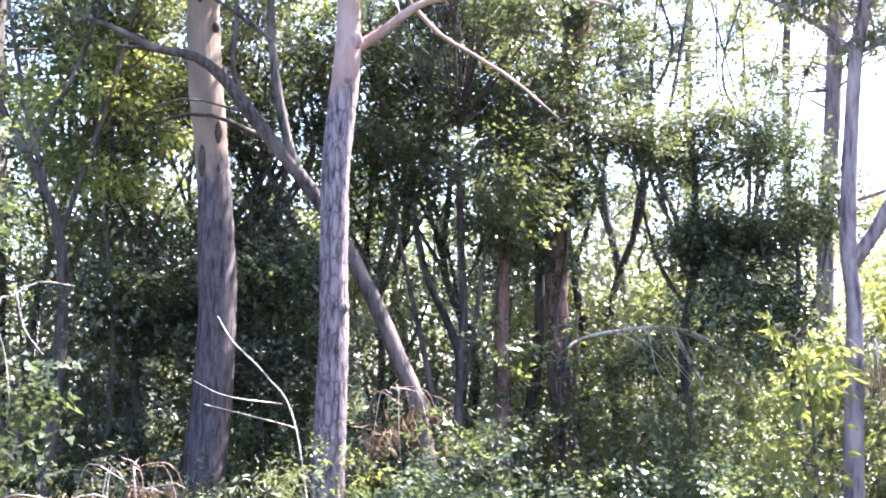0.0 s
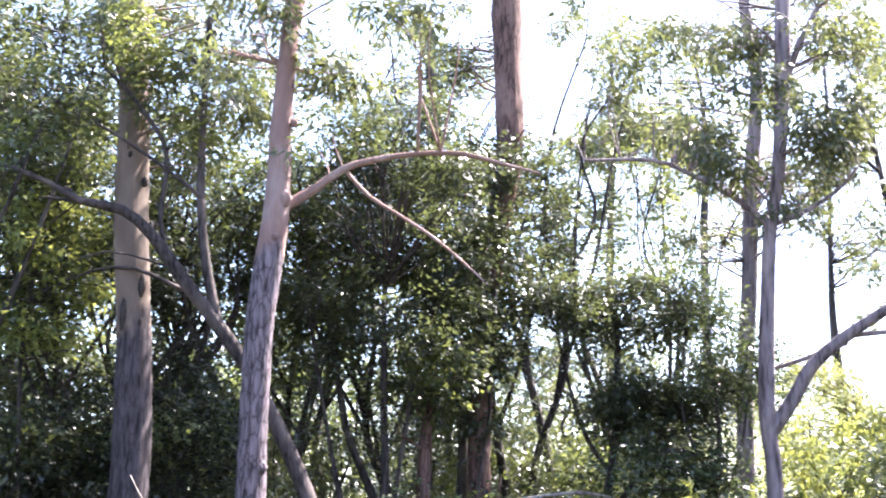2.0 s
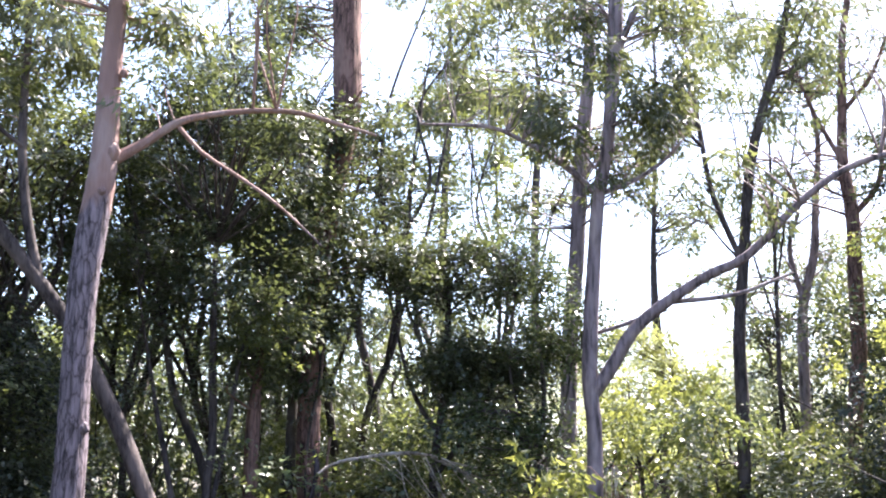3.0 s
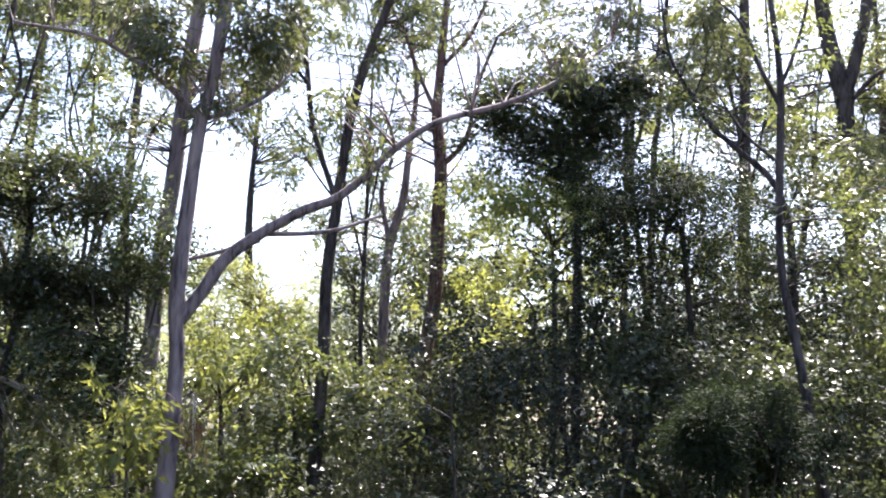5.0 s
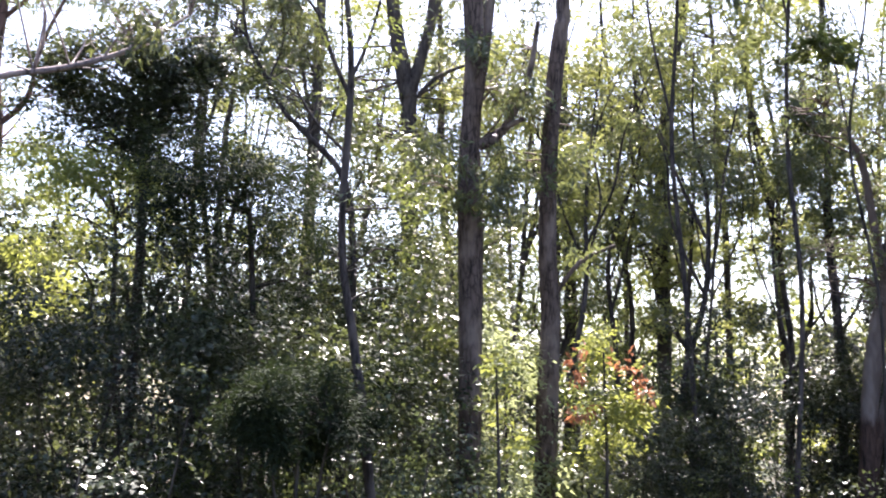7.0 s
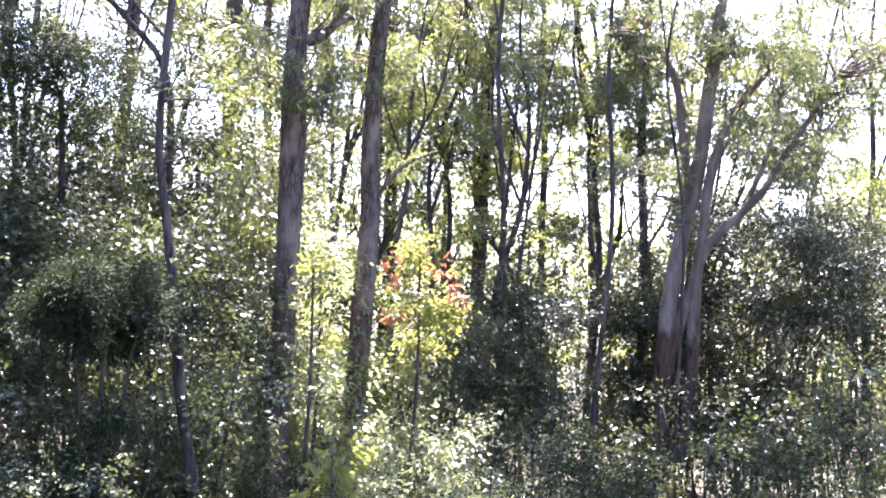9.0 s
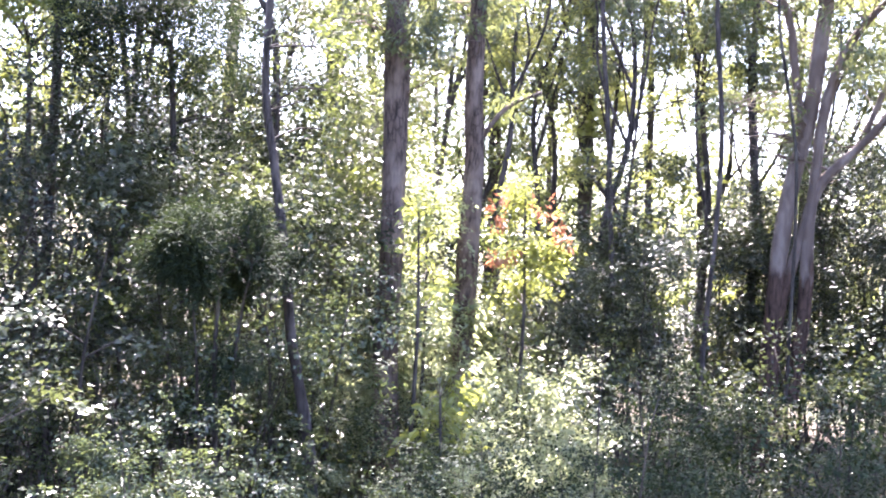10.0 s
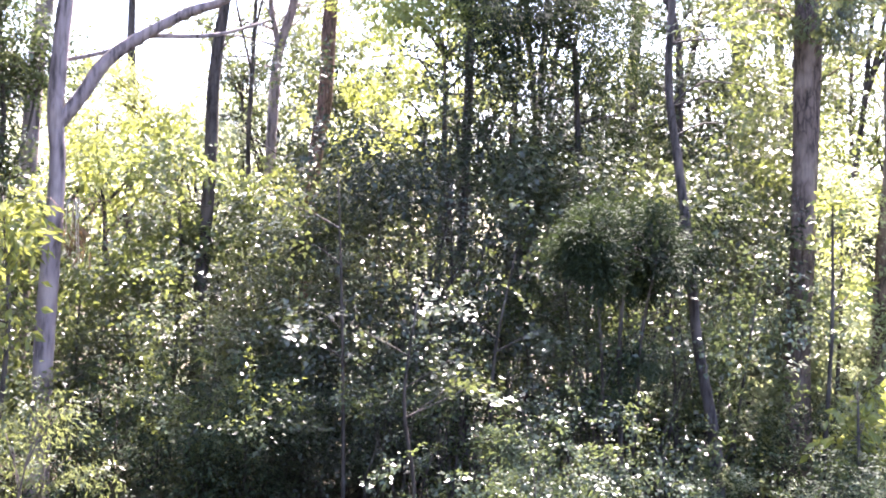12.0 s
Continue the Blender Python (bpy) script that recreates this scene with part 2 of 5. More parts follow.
def tube(points, segs=10, step=0.18, lump=0.06, seed=0, flare=0.0):
    """A tapered, lumpy round limb along the points (x, y, z, radius)."""
    c = smooth_line(points, step)
    rng = np.random.default_rng(seed + 17)
    tang = np.gradient(c[:, :3], axis=0)
    tang /= np.linalg.norm(tang, axis=1)[:, None] + 1e-9
    ref = np.array([0.31, 0.95, 0.05])
    u = np.cross(tang, ref)
    u /= np.linalg.norm(u, axis=1)[:, None] + 1e-9
    w = np.cross(tang, u)
    ang = np.linspace(0, 2 * np.pi, segs, endpoint=False)
    ph = rng.uniform(0, 6.28, 6)
    s = np.arange(len(c))[:, None] * step
    shape = 1 + lump * (np.sin(2 * ang + ph[0] + 0.7 * s) + 0.7 * np.sin(3 * ang + ph[1] - 1.1 * s) + 0.6 * np.sin(ph[2] + 2.3 * s) + 0.5 * np.sin(5 * ang + ph[3] + 0.4 * s))
    shape += rng.normal(0, lump * 0.4, shape.shape)
    if flare:
        shape *= 1 + flare * np.exp(-s / 0.35)
    rad = np.maximum(c[:, 3], 0.002)[:, None] * shape
    v = c[:, None, :3] + rad[..., None] * (np.cos(ang)[None, :, None] * u[:, None] + np.sin(ang)[None, :, None] * w[:, None])
    rows = len(c)
    i, j = np.meshgrid(np.arange(rows - 1), np.arange(segs), indexing="ij")
    q = np.stack([i * segs + j, i * segs + (j + 1) % segs, (i + 1) * segs + (j + 1) % segs, (i + 1) * segs + j], -1).reshape(-1, 4)
    tip = v[-1].mean(0) + tang[-1] * rad[-1].mean() * 0.5
    verts = np.vstack([v.reshape(-1, 3), tip])
    k, last = rows * segs, (rows - 1) * segs
    cap = [(last + a, last + a + 1, last + (a + 2) % segs, k) for a in range(0, segs, 2)]
    return verts, np.vstack([q, np.array(cap)])


def unit(v):
    return v / (np.linalg.norm(v, axis=1)[:, None] + 1e-9)


def leaves(sprays, rng, length=0.08, width=0.4, droop=0.3, flat=0.4, curl=0.18, folded=False):
    """One pointed blade at each place of the sprays; large ones are folded along the rib. The blades of a spray share its lie; droop hangs the tips, flat turns the sprays to the sky."""
    p, way, face, hand = sprays[:, :3], sprays[:, 3:6], sprays[:, 6:9], sprays[:, 9:]
    n = len(p)
    face = unit(face + np.array([0, 0, 1.0]) * flat * 2.0 + rng.normal(0, 0.42, (n, 3)))
    across = unit(np.cross(way, face))
    axis = unit(way * 0.75 + across * hand * 0.85 + rng.normal(0, 0.38, (n, 3)) - np.array([0, 0, 1.0]) * droop * 1.5)
    side = unit(np.cross(axis, face))
    up = np.cross(side, axis)
    ln = (length * rng.uniform(0.55, 1.35, n))[:, None]
    wd = ln * width * rng.uniform(0.8, 1.2, n)[:, None] * 0.5
    base = p + across * hand * ln * 0.12
    if not folded:
        low = base + axis * ln * 0.12
        v = np.stack([low + side * wd, base + axis * ln, low - side * wd], 1).reshape(-1, 3)
        return v, np.arange(n * 3).reshape(n, 3)
    mid = base + axis * ln * 0.42 + up * ln * curl * 0.5
    v = np.stack([base, mid + side * wd, base + axis * ln - up * ln * curl * 0.3, mid - side * wd], 1).reshape(-1, 3)
    return v, np.arange(n * 4).reshape(n, 4)


def clumps(balls, rng, per=3000.0, spray=22, spread=0.13, squash=0.7, gap=0.02):
    """Leafy sprays in the balls (x, y, z, radius), thinned by layered gaps of about half a metre: places, the twig's way, the spray's face and the blade's hand."""
    out = []
    for x, y, z, r in balls:
        n = max(3, int(per * r * r / spray * (1.0 if gap > 0.3 else 1.3)))
        d = unit(rng.normal(0, 1, (n, 3)))
        p = d * (rng.uniform(0.05, 1, (n, 1)) ** 0.45) * r * np.array([1.1, 1.1, squash])
        p += rng.normal(0, r * 0.12, (n, 3)) + (x, y, z)
        keep = np.array([noise.noise(Vector((a[0] * 1.5, a[1] * 1.5, a[2] * 2.4))) > -gap for a in p])
        p, d = p[keep], d[keep]
        if len(p) == 0:
            continue
        way = unit(d * (1, 1, 0.5) + rng.normal(0, 0.5, (len(p), 3)) + (0, 0, -0.15))
        face = unit(rng.normal(0, 1, (len(p), 3)))
        across = unit(np.cross(way, face + (0, 0, 1.2)))
        t = rng.uniform(-1, 1, (len(p), spray, 1))
        hand = rng.choice((-1.0, 1.0), (len(p), spray, 1))
        wide = np.abs(rng.normal(0, spread * 0.55, (len(p), spray, 1))) * (1.15 - 0.6 * t)
        q = p[:, None] + way[:, None] * t * spread * 1.7 + across[:, None] * hand * wide + rng.normal(0, spread * 0.16, (len(p), spray, 3))
        shape = (len(p), spray, 3)
        out.append(np.concatenate([q, np.broadcast_to(way[:, None], shape), np.broadcast_to(face[:, None], shape), hand], 2).reshape(-1, 10))
    return np.concatenate(out)


def twigs_to(balls, spine, rng, count=3, radius=0.012):
    """Thin crooked branches from the nearest place of a limb into each ball."""
    s = np.asarray(spine, float)
    out = []
    for b in balls:
        b = np.asarray(b)
        for k in range(count):
            end = b[:3] + rng.normal(0, b[3] * 0.5, 3)
            d = np.linalg.norm(s[:, :3] - end, axis=1) + np.maximum(0, s[:, 2] - end[2]) * 0.8
            a = s[np.argmin(d)]
            gap = np.linalg.norm(end - a[:3])
            m = (a[:3] + end) / 2 + rng.normal(0, 0.1, 3) * gap + (0, 0, 0.08 * gap)
            r0 = min(a[3] * 0.5, radius * (0.7 + gap * 0.5))
            out.append(tube([(*a[:3], r0), (*m, r0 * 0.7), (*end, 0.003)], 4, 0.25, 0.05, k))
    return out


def lay(az, dist, line, depth=0.0):
    """A line of (side, height, radius) at a bearing, as places in the world."""
    out = []
    for k, (s, z, r) in enumerate(line):
        p = spot(az, dist + depth * k, s)
        out.append((p.x, p.y, z, r))
    return out


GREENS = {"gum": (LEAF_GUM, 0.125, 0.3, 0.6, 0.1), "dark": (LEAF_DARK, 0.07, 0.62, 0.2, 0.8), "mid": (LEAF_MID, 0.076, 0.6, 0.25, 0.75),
          "yellow": (LEAF_YELLOW, 0.092, 0.45, 0.35, 0.4), "glossy": (LEAF_GLOSSY, 0.09, 0.62, 0.2, 0.8), "deep": (LEAF_DEEP, 0.068, 0.6, 0.25, 0.6), "gold": (LEAF_GOLD, 0.115, 0.37, 0.45, 0.25), "pale": (LEAF_PALE, 0.075, 0.4, 0.25, 0.7), "needle": (LEAF_MATTE_SHADE, 0.085, 0.2, 0.3, 0.5)}


def ragged(balls, seed, dist, extra=6, core=0.62, small=0.42):
    """Breaks round masses of foliage up: a smaller core and flat outlying sprays round it, for an uneven outline with gaps."""
    dice = random.Random(seed)
    out = []
    for az, z, r in balls:
        out.append((az, z, r * core))
        for k in range(extra):
            turn, reach = dice.uniform(0, 6.28), r * dice.uniform(0.6, 1.5)
            out.append((az + math.degrees(reach * math.cos(turn) / dist), z + 0.55 * reach * math.sin(turn), r * small * dice.uniform(0.5, 1.2)))
    return out


SEED = [100]
DENSE = 1.65


def tree(name, label, az, dist, line, bark, limbs=(), balls=(), ball_dist=None, green="gum", per=2200.0, top=13.0, twigs=3, group="forest trees", flare=0.35, spread=0.16, upper=True, big=1.0, sprouts=0, sprout_from=5.0, sprout_leaf=0.28, gap=0.05, tangle=False):
    """A tree: trunk from the ground through the line (side, height, radius), limbs (bearing, line), and leaf sprays at balls (bearing, height, radius)."""
    SEED[0] += 1
    rng = np.random.default_rng(SEED[0])
    line = sorted(line, key=lambda p: p[1])
    s0, z0, r0 = line[0]
    s1, z1, r1 = line[min(2, len(line) - 1)]
    lean = (s1 - s0) / max(0.3, z1 - z0) * 0.5
    foot = spot(az, dist, s0)
    gz = ground_z(foot.x, foot.y)
    if z0 > gz + 0.3:
        base_side = s0 - lean * (z0 - gz) * 0.6
        line = [(base_side, gz - 0.15, r0 * 1.12)] + list(line)
    else:
        line = [(s0, gz - 0.15, r0 * 1.05)] + list(line[1:])
    foot = spot(az, dist, line[0][0])
    root = (foot.x, foot.y, gz)
    pts = lay(az, dist, line)
    if upper and pts[-1][2] < top:
        a, b = np.array(pts[-2][:3]), np.array(pts[-1][:3])
        d = (b - a) / (np.linalg.norm(b - a) + 1e-6)
        d = d * 0.6 + np.array([0, 0, 0.5])
        left = top - b[2]
        m = b + d * left * 0.5 + rng.normal(0, 0.12, 3)
        e = b + d * left * 0.95 + rng.normal(0, 0.3, 3)
        pts += [(*m, pts[-1][3] * 0.65), (*e, 0.02)]
    ob = thing(name, root, label, "tree", group)
    off = np.array(root)

    def local(d):
        return d[0] - off, d[1]

    near = dist < 13 and upper
    part("trunk", local(tube(pts, 22 if near else 14, 0.08 if near else 0.16, 0.05, SEED[0], flare)), bark, ob, smooth=True)
    rows = list(smooth_line(pts, 0.3))
    for k, (laz, lline) in enumerate(limbs):
        lp = lay(laz, dist, lline, rng.uniform(-0.03, 0.03))
        part("limb", local(tube(lp, 8, 0.14, 0.06, SEED[0] + k)), bark, ob, smooth=True)
        rows += list(smooth_line(lp, 0.3))
    bd = ball_dist or dist
    world_balls = []
    for baz, z, r, *own in balls:
        p = spot(baz, own[0] if own else bd + rng.normal(0, 0.35))
        world_balls.append((p.x, p.y, z, r))
    if upper:
        head = np.array(pts[-1][:3])
        for k in range(2):
            c = head + rng.normal(0, 1, 3) * (1.3, 1.3, 0.9) + (0, 0, -0.8)
            world_balls.append((*c, rng.uniform(0.6, 1.0)))
    high = [r for r in rows if r[2] > sprout_from and r[3] > 0.012]
    for k in range(sprouts if high else 0):
        # a forked branchlet that rises from trunk or limb and carries a small spray at each end
        a = np.array(high[rng.integers(len(high))])
        out = np.array(spot(az + 90, 1.0)) * rng.choice((-1, 1)) * rng.uniform(0.4, 1.0) + np.array(spot(az, 1.0)) * rng.normal(0, 0.5)
        way = out + np.array((0, 0, rng.uniform(0.2, 1.1)))
        way /= np.linalg.norm(way)
        size = rng.uniform(0.6, 1.5) * (dist / 16) ** 0.7
        r1 = min(a[3] * 0.45, 0.02 * (dist / 16) ** 0.5)
        m = a[:3] + way * size * 0.5 + rng.normal(0, 0.06, 3) * size
        e = a[:3] + way * size + np.array((0, 0, 0.15)) * size + rng.normal(0, 0.1, 3) * size
        shoot = part("branch", local(tube([(*a[:3], r1), (*m, r1 * 0.7), (*e, 0.004)], 4, 0.2, 0.08, k)), bark, ob, smooth=True)
        ends = [e]
        for n in range(2):
            f = m + (e - m) * rng.uniform(0.0, 0.5)
            g = f + way * size * 0.35 + rng.normal(0, 0.22, 3) * size
            part("twig", local(tube([(*f, r1 * 0.45), (*((f + g) / 2 + rng.normal(0, 0.03, 3)), r1 * 0.3), (*g, 0.003)], 4, 0.2, 0.05, n)), bark, shoot, smooth=True)
            ends.append(g)
        for g in ends:
            if rng.uniform() < 0.75:
                world_balls.append((*(g + (0, 0, -0.08)), rng.uniform(0.6, 1.3) * sprout_leaf * (dist / 16) ** 0.5))
    if sprouts >= 7 and high:
        # the finest bare twigs, too many to tell apart, along trunk and limbs
        dice = np.random.default_rng(SEED[0] + 5000)
        fine = []
        for k in range(sprouts * 4):
            a = np.array(high[dice.integers(len(high))])
            way = np.array(spot(az + 90, 1.0)) * dice.normal(0, 0.8) + np.array(spot(az, 1.0)) * dice.normal(0, 0.4) + np.array((0, 0, dice.uniform(0.1, 1.0)))
            way /= np.linalg.norm(way)
            size = dice.uniform(0.4, 1.2) * (dist / 16) ** 0.6
            r1 = min(a[3] * 0.4, dice.uniform(0.006, 0.011) * (dist / 16) ** 0.5)
            m = a[:3] + way * size * 0.5 + dice.normal(0, 0.1, 3) * size
            e = a[:3] + way * size + dice.normal(0, 0.16, 3) * size
            fine.append(tube([(*a[:3], r1), (*m, r1 * 0.7), (*e, 0.002)], 4, 0.25, 0.05, k))
            f = m + (e - m) * 0.3
            g = f + (e - m) * 0.8 + dice.normal(0, 0.2, 3) * size
            fine.append(tube([(*f, r1 * 0.5), (*((f + g) / 2 + dice.normal(0, 0.05, 3)), r1 * 0.4), (*g, 0.002)], 4, 0.25, 0.05, k + 1))
        tagged(part("twig_spray", local(joined(fine)), bark, ob, smooth=True), "fine bare twigs", kind="stuff")
    if world_balls:
        shoots = twigs_to(world_balls, rows, rng, twigs)
        if tangle:
            tagged(part("twig_tangle", local(joined(shoots)), bark, ob, smooth=True), "fine tangled branches", kind="stuff")
        else:
            for tw in shoots:
                part("branch", local(tw), bark, ob, smooth=True)
        mat, ln, wd, dr, fl = GREENS[green]
        c = clumps(world_balls, rng, per * DENSE, 36, spread, 0.75, 0.45 if green == "deep" and gap == 0.05 else gap)
        part("crown", local(leaves(c, rng, ln * big, wd, dr, fl, folded=big > 1.25 and dist < 15)), mat, ob)
    return ob


# ---------- ground ----------
gv, gq = [], []
rings = [0.0, 1.0, 2.0, 3.0, 4.0, 5.0, 6.0, 7.0, 8.0, 9.5, 11, 12.5, 14, 16, 18, 20, 23, 26, 30, 36, 44, 60, 90, 150, 300, 700]
for r in rings:
    for k in range(96):
        a = k / 96 * 2 * math.pi
        x, y = r * math.sin(a), r * math.cos(a)
        gv.append((x, y, ground_z(x, y)))
for i in range(len(rings) - 1):
    for k in range(96):
        gq.append((i * 96 + k, i * 96 + (k + 1) % 96, (i + 1) * 96 + (k + 1) % 96, (i + 1) * 96 + k))
gm = mesh_of("ground", np.array(gv), np.array(gq)[:, ::-1], ground_material(), True)
tagged(new("ground", gm), "forest floor of brown leaf litter below a low bank", "ground", "", "structure")

def trunk_of(ob):
    """The trunk of a tree, for what grows on it."""
    return [c for c in ob.children if c.name.startswith("trunk")][0]


def scar(parent, az, dist, z, wide, tall, material, name, label, proud=0.02):
    """A small oval lump on the side of a trunk that faces the open: a knot, a stub or a peeled scar."""
    p = spot(az, dist)
    bm = bmesh.new()
    bmesh.ops.create_icosphere(bm, subdivisions=3, radius=1.0)
    turn = Matrix.Rotation(-radians(az), 4, "Z")
    for v in bm.verts:
        w = Vector((v.co.x * wide, v.co.y * proud, v.co.z * tall)) * (1 + 0.25 * noise.noise(v.co * 2.1))
        v.co = turn @ w
    bm.transform(Matrix.Translation(p + Vector((0, 0, z)) - Vector(parent.location)))
    me = bpy.data.meshes.new(name)
    bm.to_mesh(me)
    bm.free()
    me.materials.append(material)
    for f in me.polygons:
        f.use_smooth = True
    ob = new(name, me)
    ob.parent = trunk_of(parent)
    return tagged(ob, label)


# ---------- the trees that stand in front ----------
# Red-brown trunk; BARK_DARK puts the shade of its branches into the bark.
tree("gum_tree", "tall gum behind leafy branches, their shade put into its bark colour", -22.0, 15.0,
     [(-0.1, 8.63, 0.205), (-0.08, 7.39, 0.205), (-0.09, 6.2, 0.205), (-0.05, 4.91, 0.187), (0.04, 3.67, 0.187)], BARK_DARK,
     balls=[(-18.2, 7.12, 0.87), (-20.4, 7.56, 0.6), (-14.9, 7.76, 0.6), (-16.9, 5.91, 0.67), (-20.6, 6.15, 0.47)], ball_dist=15.7, green="dark", per=3200, sprouts=6, sprout_from=5.0)
tan_gum = tree("gum_tree", "straight gum, grey below with peeled tan bark above", -11.9, 12.5,
     [(-0.18, 7.36, 0.155), (-0.11, 6.16, 0.171), (-0.04, 4.81, 0.187), (0.07, 3.73, 0.193), (0.11, 3.14, 0.202), (0.15, 2.22, 0.202), (0.11, 1.31, 0.211), (0.03, 0.3, 0.224)],
     BARK_TAN, balls=[(-14.0, 7.33, 0.44), (-9.4, 7.14, 0.62), (-7.0, 6.12, 0.5), (-9.3, 5.87, 0.44), (-11.9, 7.6, 0.44), (-7.0, 7.47, 0.44), (-12.4, 6.5, 0.3, 12.1), (-11.2, 6.1, 0.26, 12.1), (-10.6, 6.7, 0.36, 12.0), (-12.8, 7.0, 0.34, 12.0)], green="gum", per=2600, sprouts=6, sprout_from=5.5)
grey_gum = tree("gum_tree", "leaning gum with furrowed lavender-grey bark and one crooked limb", -5.8, 11.0,
     [(0.28, 7.19, 0.098), (0.22, 6.54, 0.093), (0.18, 5.6, 0.115), (0.18, 4.75, 0.137), (0.12, 4.11, 0.142), (0.07, 3.53, 0.137), (0.06, 2.87, 0.137), (0.06, 1.88, 0.142), (0.04, 1.24, 0.142), (0.02, 0.44, 0.15)],
     BARK_GREY, limbs=[(-4.8, [(0.01, 4.71, 0.062), (0.35, 4.94, 0.046), (0.63, 5.16, 0.04), (0.91, 5.26, 0.033), (1.37, 5.34, 0.029), (1.83, 5.34, 0.026), (2.19, 5.24, 0.021), (2.6, 5.12, 0.014)]),
                       (6.2, [(-1.47, 5.16, 0.026), (-1.22, 4.9, 0.022), (-0.93, 4.72, 0.02), (-0.57, 4.49, 0.018), (-0.29, 4.26, 0.014), (-0.02, 4.01, 0.009)])],
     balls=[(0.8, 6.59, 0.34), (-1.3, 6.25, 0.31), (3.8, 6.65, 0.29), (-2.7, 7.05, 0.29), (-3.6, 5.4, 0.17), (-5.3, 6.75, 0.26, 10.7), (-4.0, 6.2, 0.24, 10.8), (-6.2, 7.1, 0.26, 10.8), (-2.6, 6.4, 0.3, 11.3)], green="gum", per=2600, sprouts=8, sprout_from=5.6)
for a, z, w, h in ((-11.35, 4.14, 0.042, 0.12), (-12.15, 3.82, 0.035, 0.17), (-11.3, 3.75, 0.025, 0.05), (-12.4, 5.6, 0.03, 0.05), (-11.6, 5.3, 0.04, 0.06)):
    scar(tan_gum, a, 12.33, z, w, h, BARK_DARK, "bark_scar", "dark peeled hollow in the bark", 0.03)
for a, z, w, h, o in ((-4.45, 4.8, 0.06, 0.09, 0.06), (-4.9, 4.4, 0.045, 0.05, 0.08), (-4.95, 2.18, 0.04, 0.06, 0.06), (-4.2, 5.6, 0.04, 0.05, 0.05)):
    scar(grey_gum, a, 10.9, z, w, h, BARK_GREY, "knot", "swollen knot on the trunk", o)
tree("leaning_tree", "dark slender tree leaning across its neighbours", -0.9, 11.8,
     [(0.0, 0.86, 0.085), (-0.31, 1.79, 0.08), (-0.66, 2.55, 0.076), (-1.05, 3.25, 0.074), (-1.43, 3.75, 0.073), (-1.78, 4.18, 0.07), (-2.1, 4.59, 0.059), (-2.41, 4.82, 0.05), (-2.83, 4.88, 0.041), (-3.14, 5.03, 0.032), (-3.5, 5.15, 0.023)],
     BARK_DULL, limbs=[(-7.4, [(0.01, 3.57, 0.059), (-0.17, 4.26, 0.053), (-0.28, 5.03, 0.047), (-0.31, 6.17, 0.038), (-0.31, 7.12, 0.029)]),
                       (-9.9, [(0.01, 4.24, 0.029), (-0.16, 4.72, 0.026), (-0.15, 5.49, 0.026), (-0.46, 5.98, 0.023), (-0.86, 6.4, 0.021)]),
                       (-8.8, [(0.01, 5.03, 0.023), (-0.4, 5.32, 0.021), (-0.78, 5.55, 0.018), (-1.09, 5.71, 0.015)])],
     balls=[(-16.5, 4.92, 0.74), (-17.5, 4.08, 0.74), (-14.2, 5.75, 0.47), (-20.2, 5.11, 0.4), (-13.4, 6.6, 0.42, 11.7), (-11.6, 6.75, 0.36, 11.7), (-10.3, 6.5, 0.34, 11.8), (-15.0, 6.1, 0.45, 11.9), (-16.8, 5.6, 0.4, 12.0), (-9.4, 5.7, 0.28, 11.9)], ball_dist=13.5, green="mid", per=3000, upper=False)
tree("understorey_tree", "dense dark-leaved tree with drooping foliage behind the gums", 0.8, 14.0,
     [(0.0, 1.27, 0.049), (0.06, 2.24, 0.049), (0.02, 3.36, 0.042), (0.0, 4.6, 0.03)], BARK_DULL,
     limbs=[(1.1, [(-0.01, 1.34, 0.035), (0.16, 2.38, 0.031), (0.28, 3.22, 0.024), (0.5, 4.2, 0.015)]), (-0.4, [(0.0, 1.14, 0.042), (-0.17, 1.96, 0.038), (-0.33, 2.66, 0.031), (-0.6, 4.0, 0.015)])],
     balls=[(-1.4, 5.34, 0.77), (2.4, 4.99, 0.7), (-0.5, 4.39, 0.63), (-3.6, 5.85, 0.49), (4.4, 5.43, 0.42), (-3.9, 4.78, 0.56), (0.5, 3.93, 0.56), (4.3, 4.5, 0.6), (5.2, 3.8, 0.5), (3.2, 4.0, 0.6), (3.4, 3.3, 0.5), (5.4, 5.0, 0.5), (-0.1, 6.38, 0.46, 12.6), (2.6, 6.5, 0.46, 12.6), (4.7, 5.75, 0.42, 12.6), (0.9, 5.9, 0.4, 12.4), (3.4, 5.75, 0.36, 12.4), (-2.2, 6.5, 0.36, 12.7)], green="dark", per=3600, upper=False, twigs=4)
stout_gum = tree("gum_tree", "stout gum wrapped in leafy creeper with hanging bark strips", 6.4, 15.0,
     [(0.2, 9.2, 0.224), (0.21, 7.91, 0.216), (0.21, 6.66, 0.194), (0.01, 5.46, 0.168), (-0.11, 4.31, 0.157), (-0.17, 2.95, 0.149), (-0.18, 1.99, 0.149), (-0.09, 0.52, 0.149), (-0.02, -0.05, 0.157)],
     BARK_RED, balls=[(6.7, 5.7, 0.45), (6.0, 4.61, 0.45), (7.2, 4.01, 0.41), (8.5, 6.33, 0.37), (9.3, 5.69, 0.37), (5.8, 3.64, 0.45), (8.4, 4.61, 0.45)], ball_dist=14.7, green="dark", per=3600, sprouts=10, sprout_from=5.5)
strip_dice = random.Random(12)
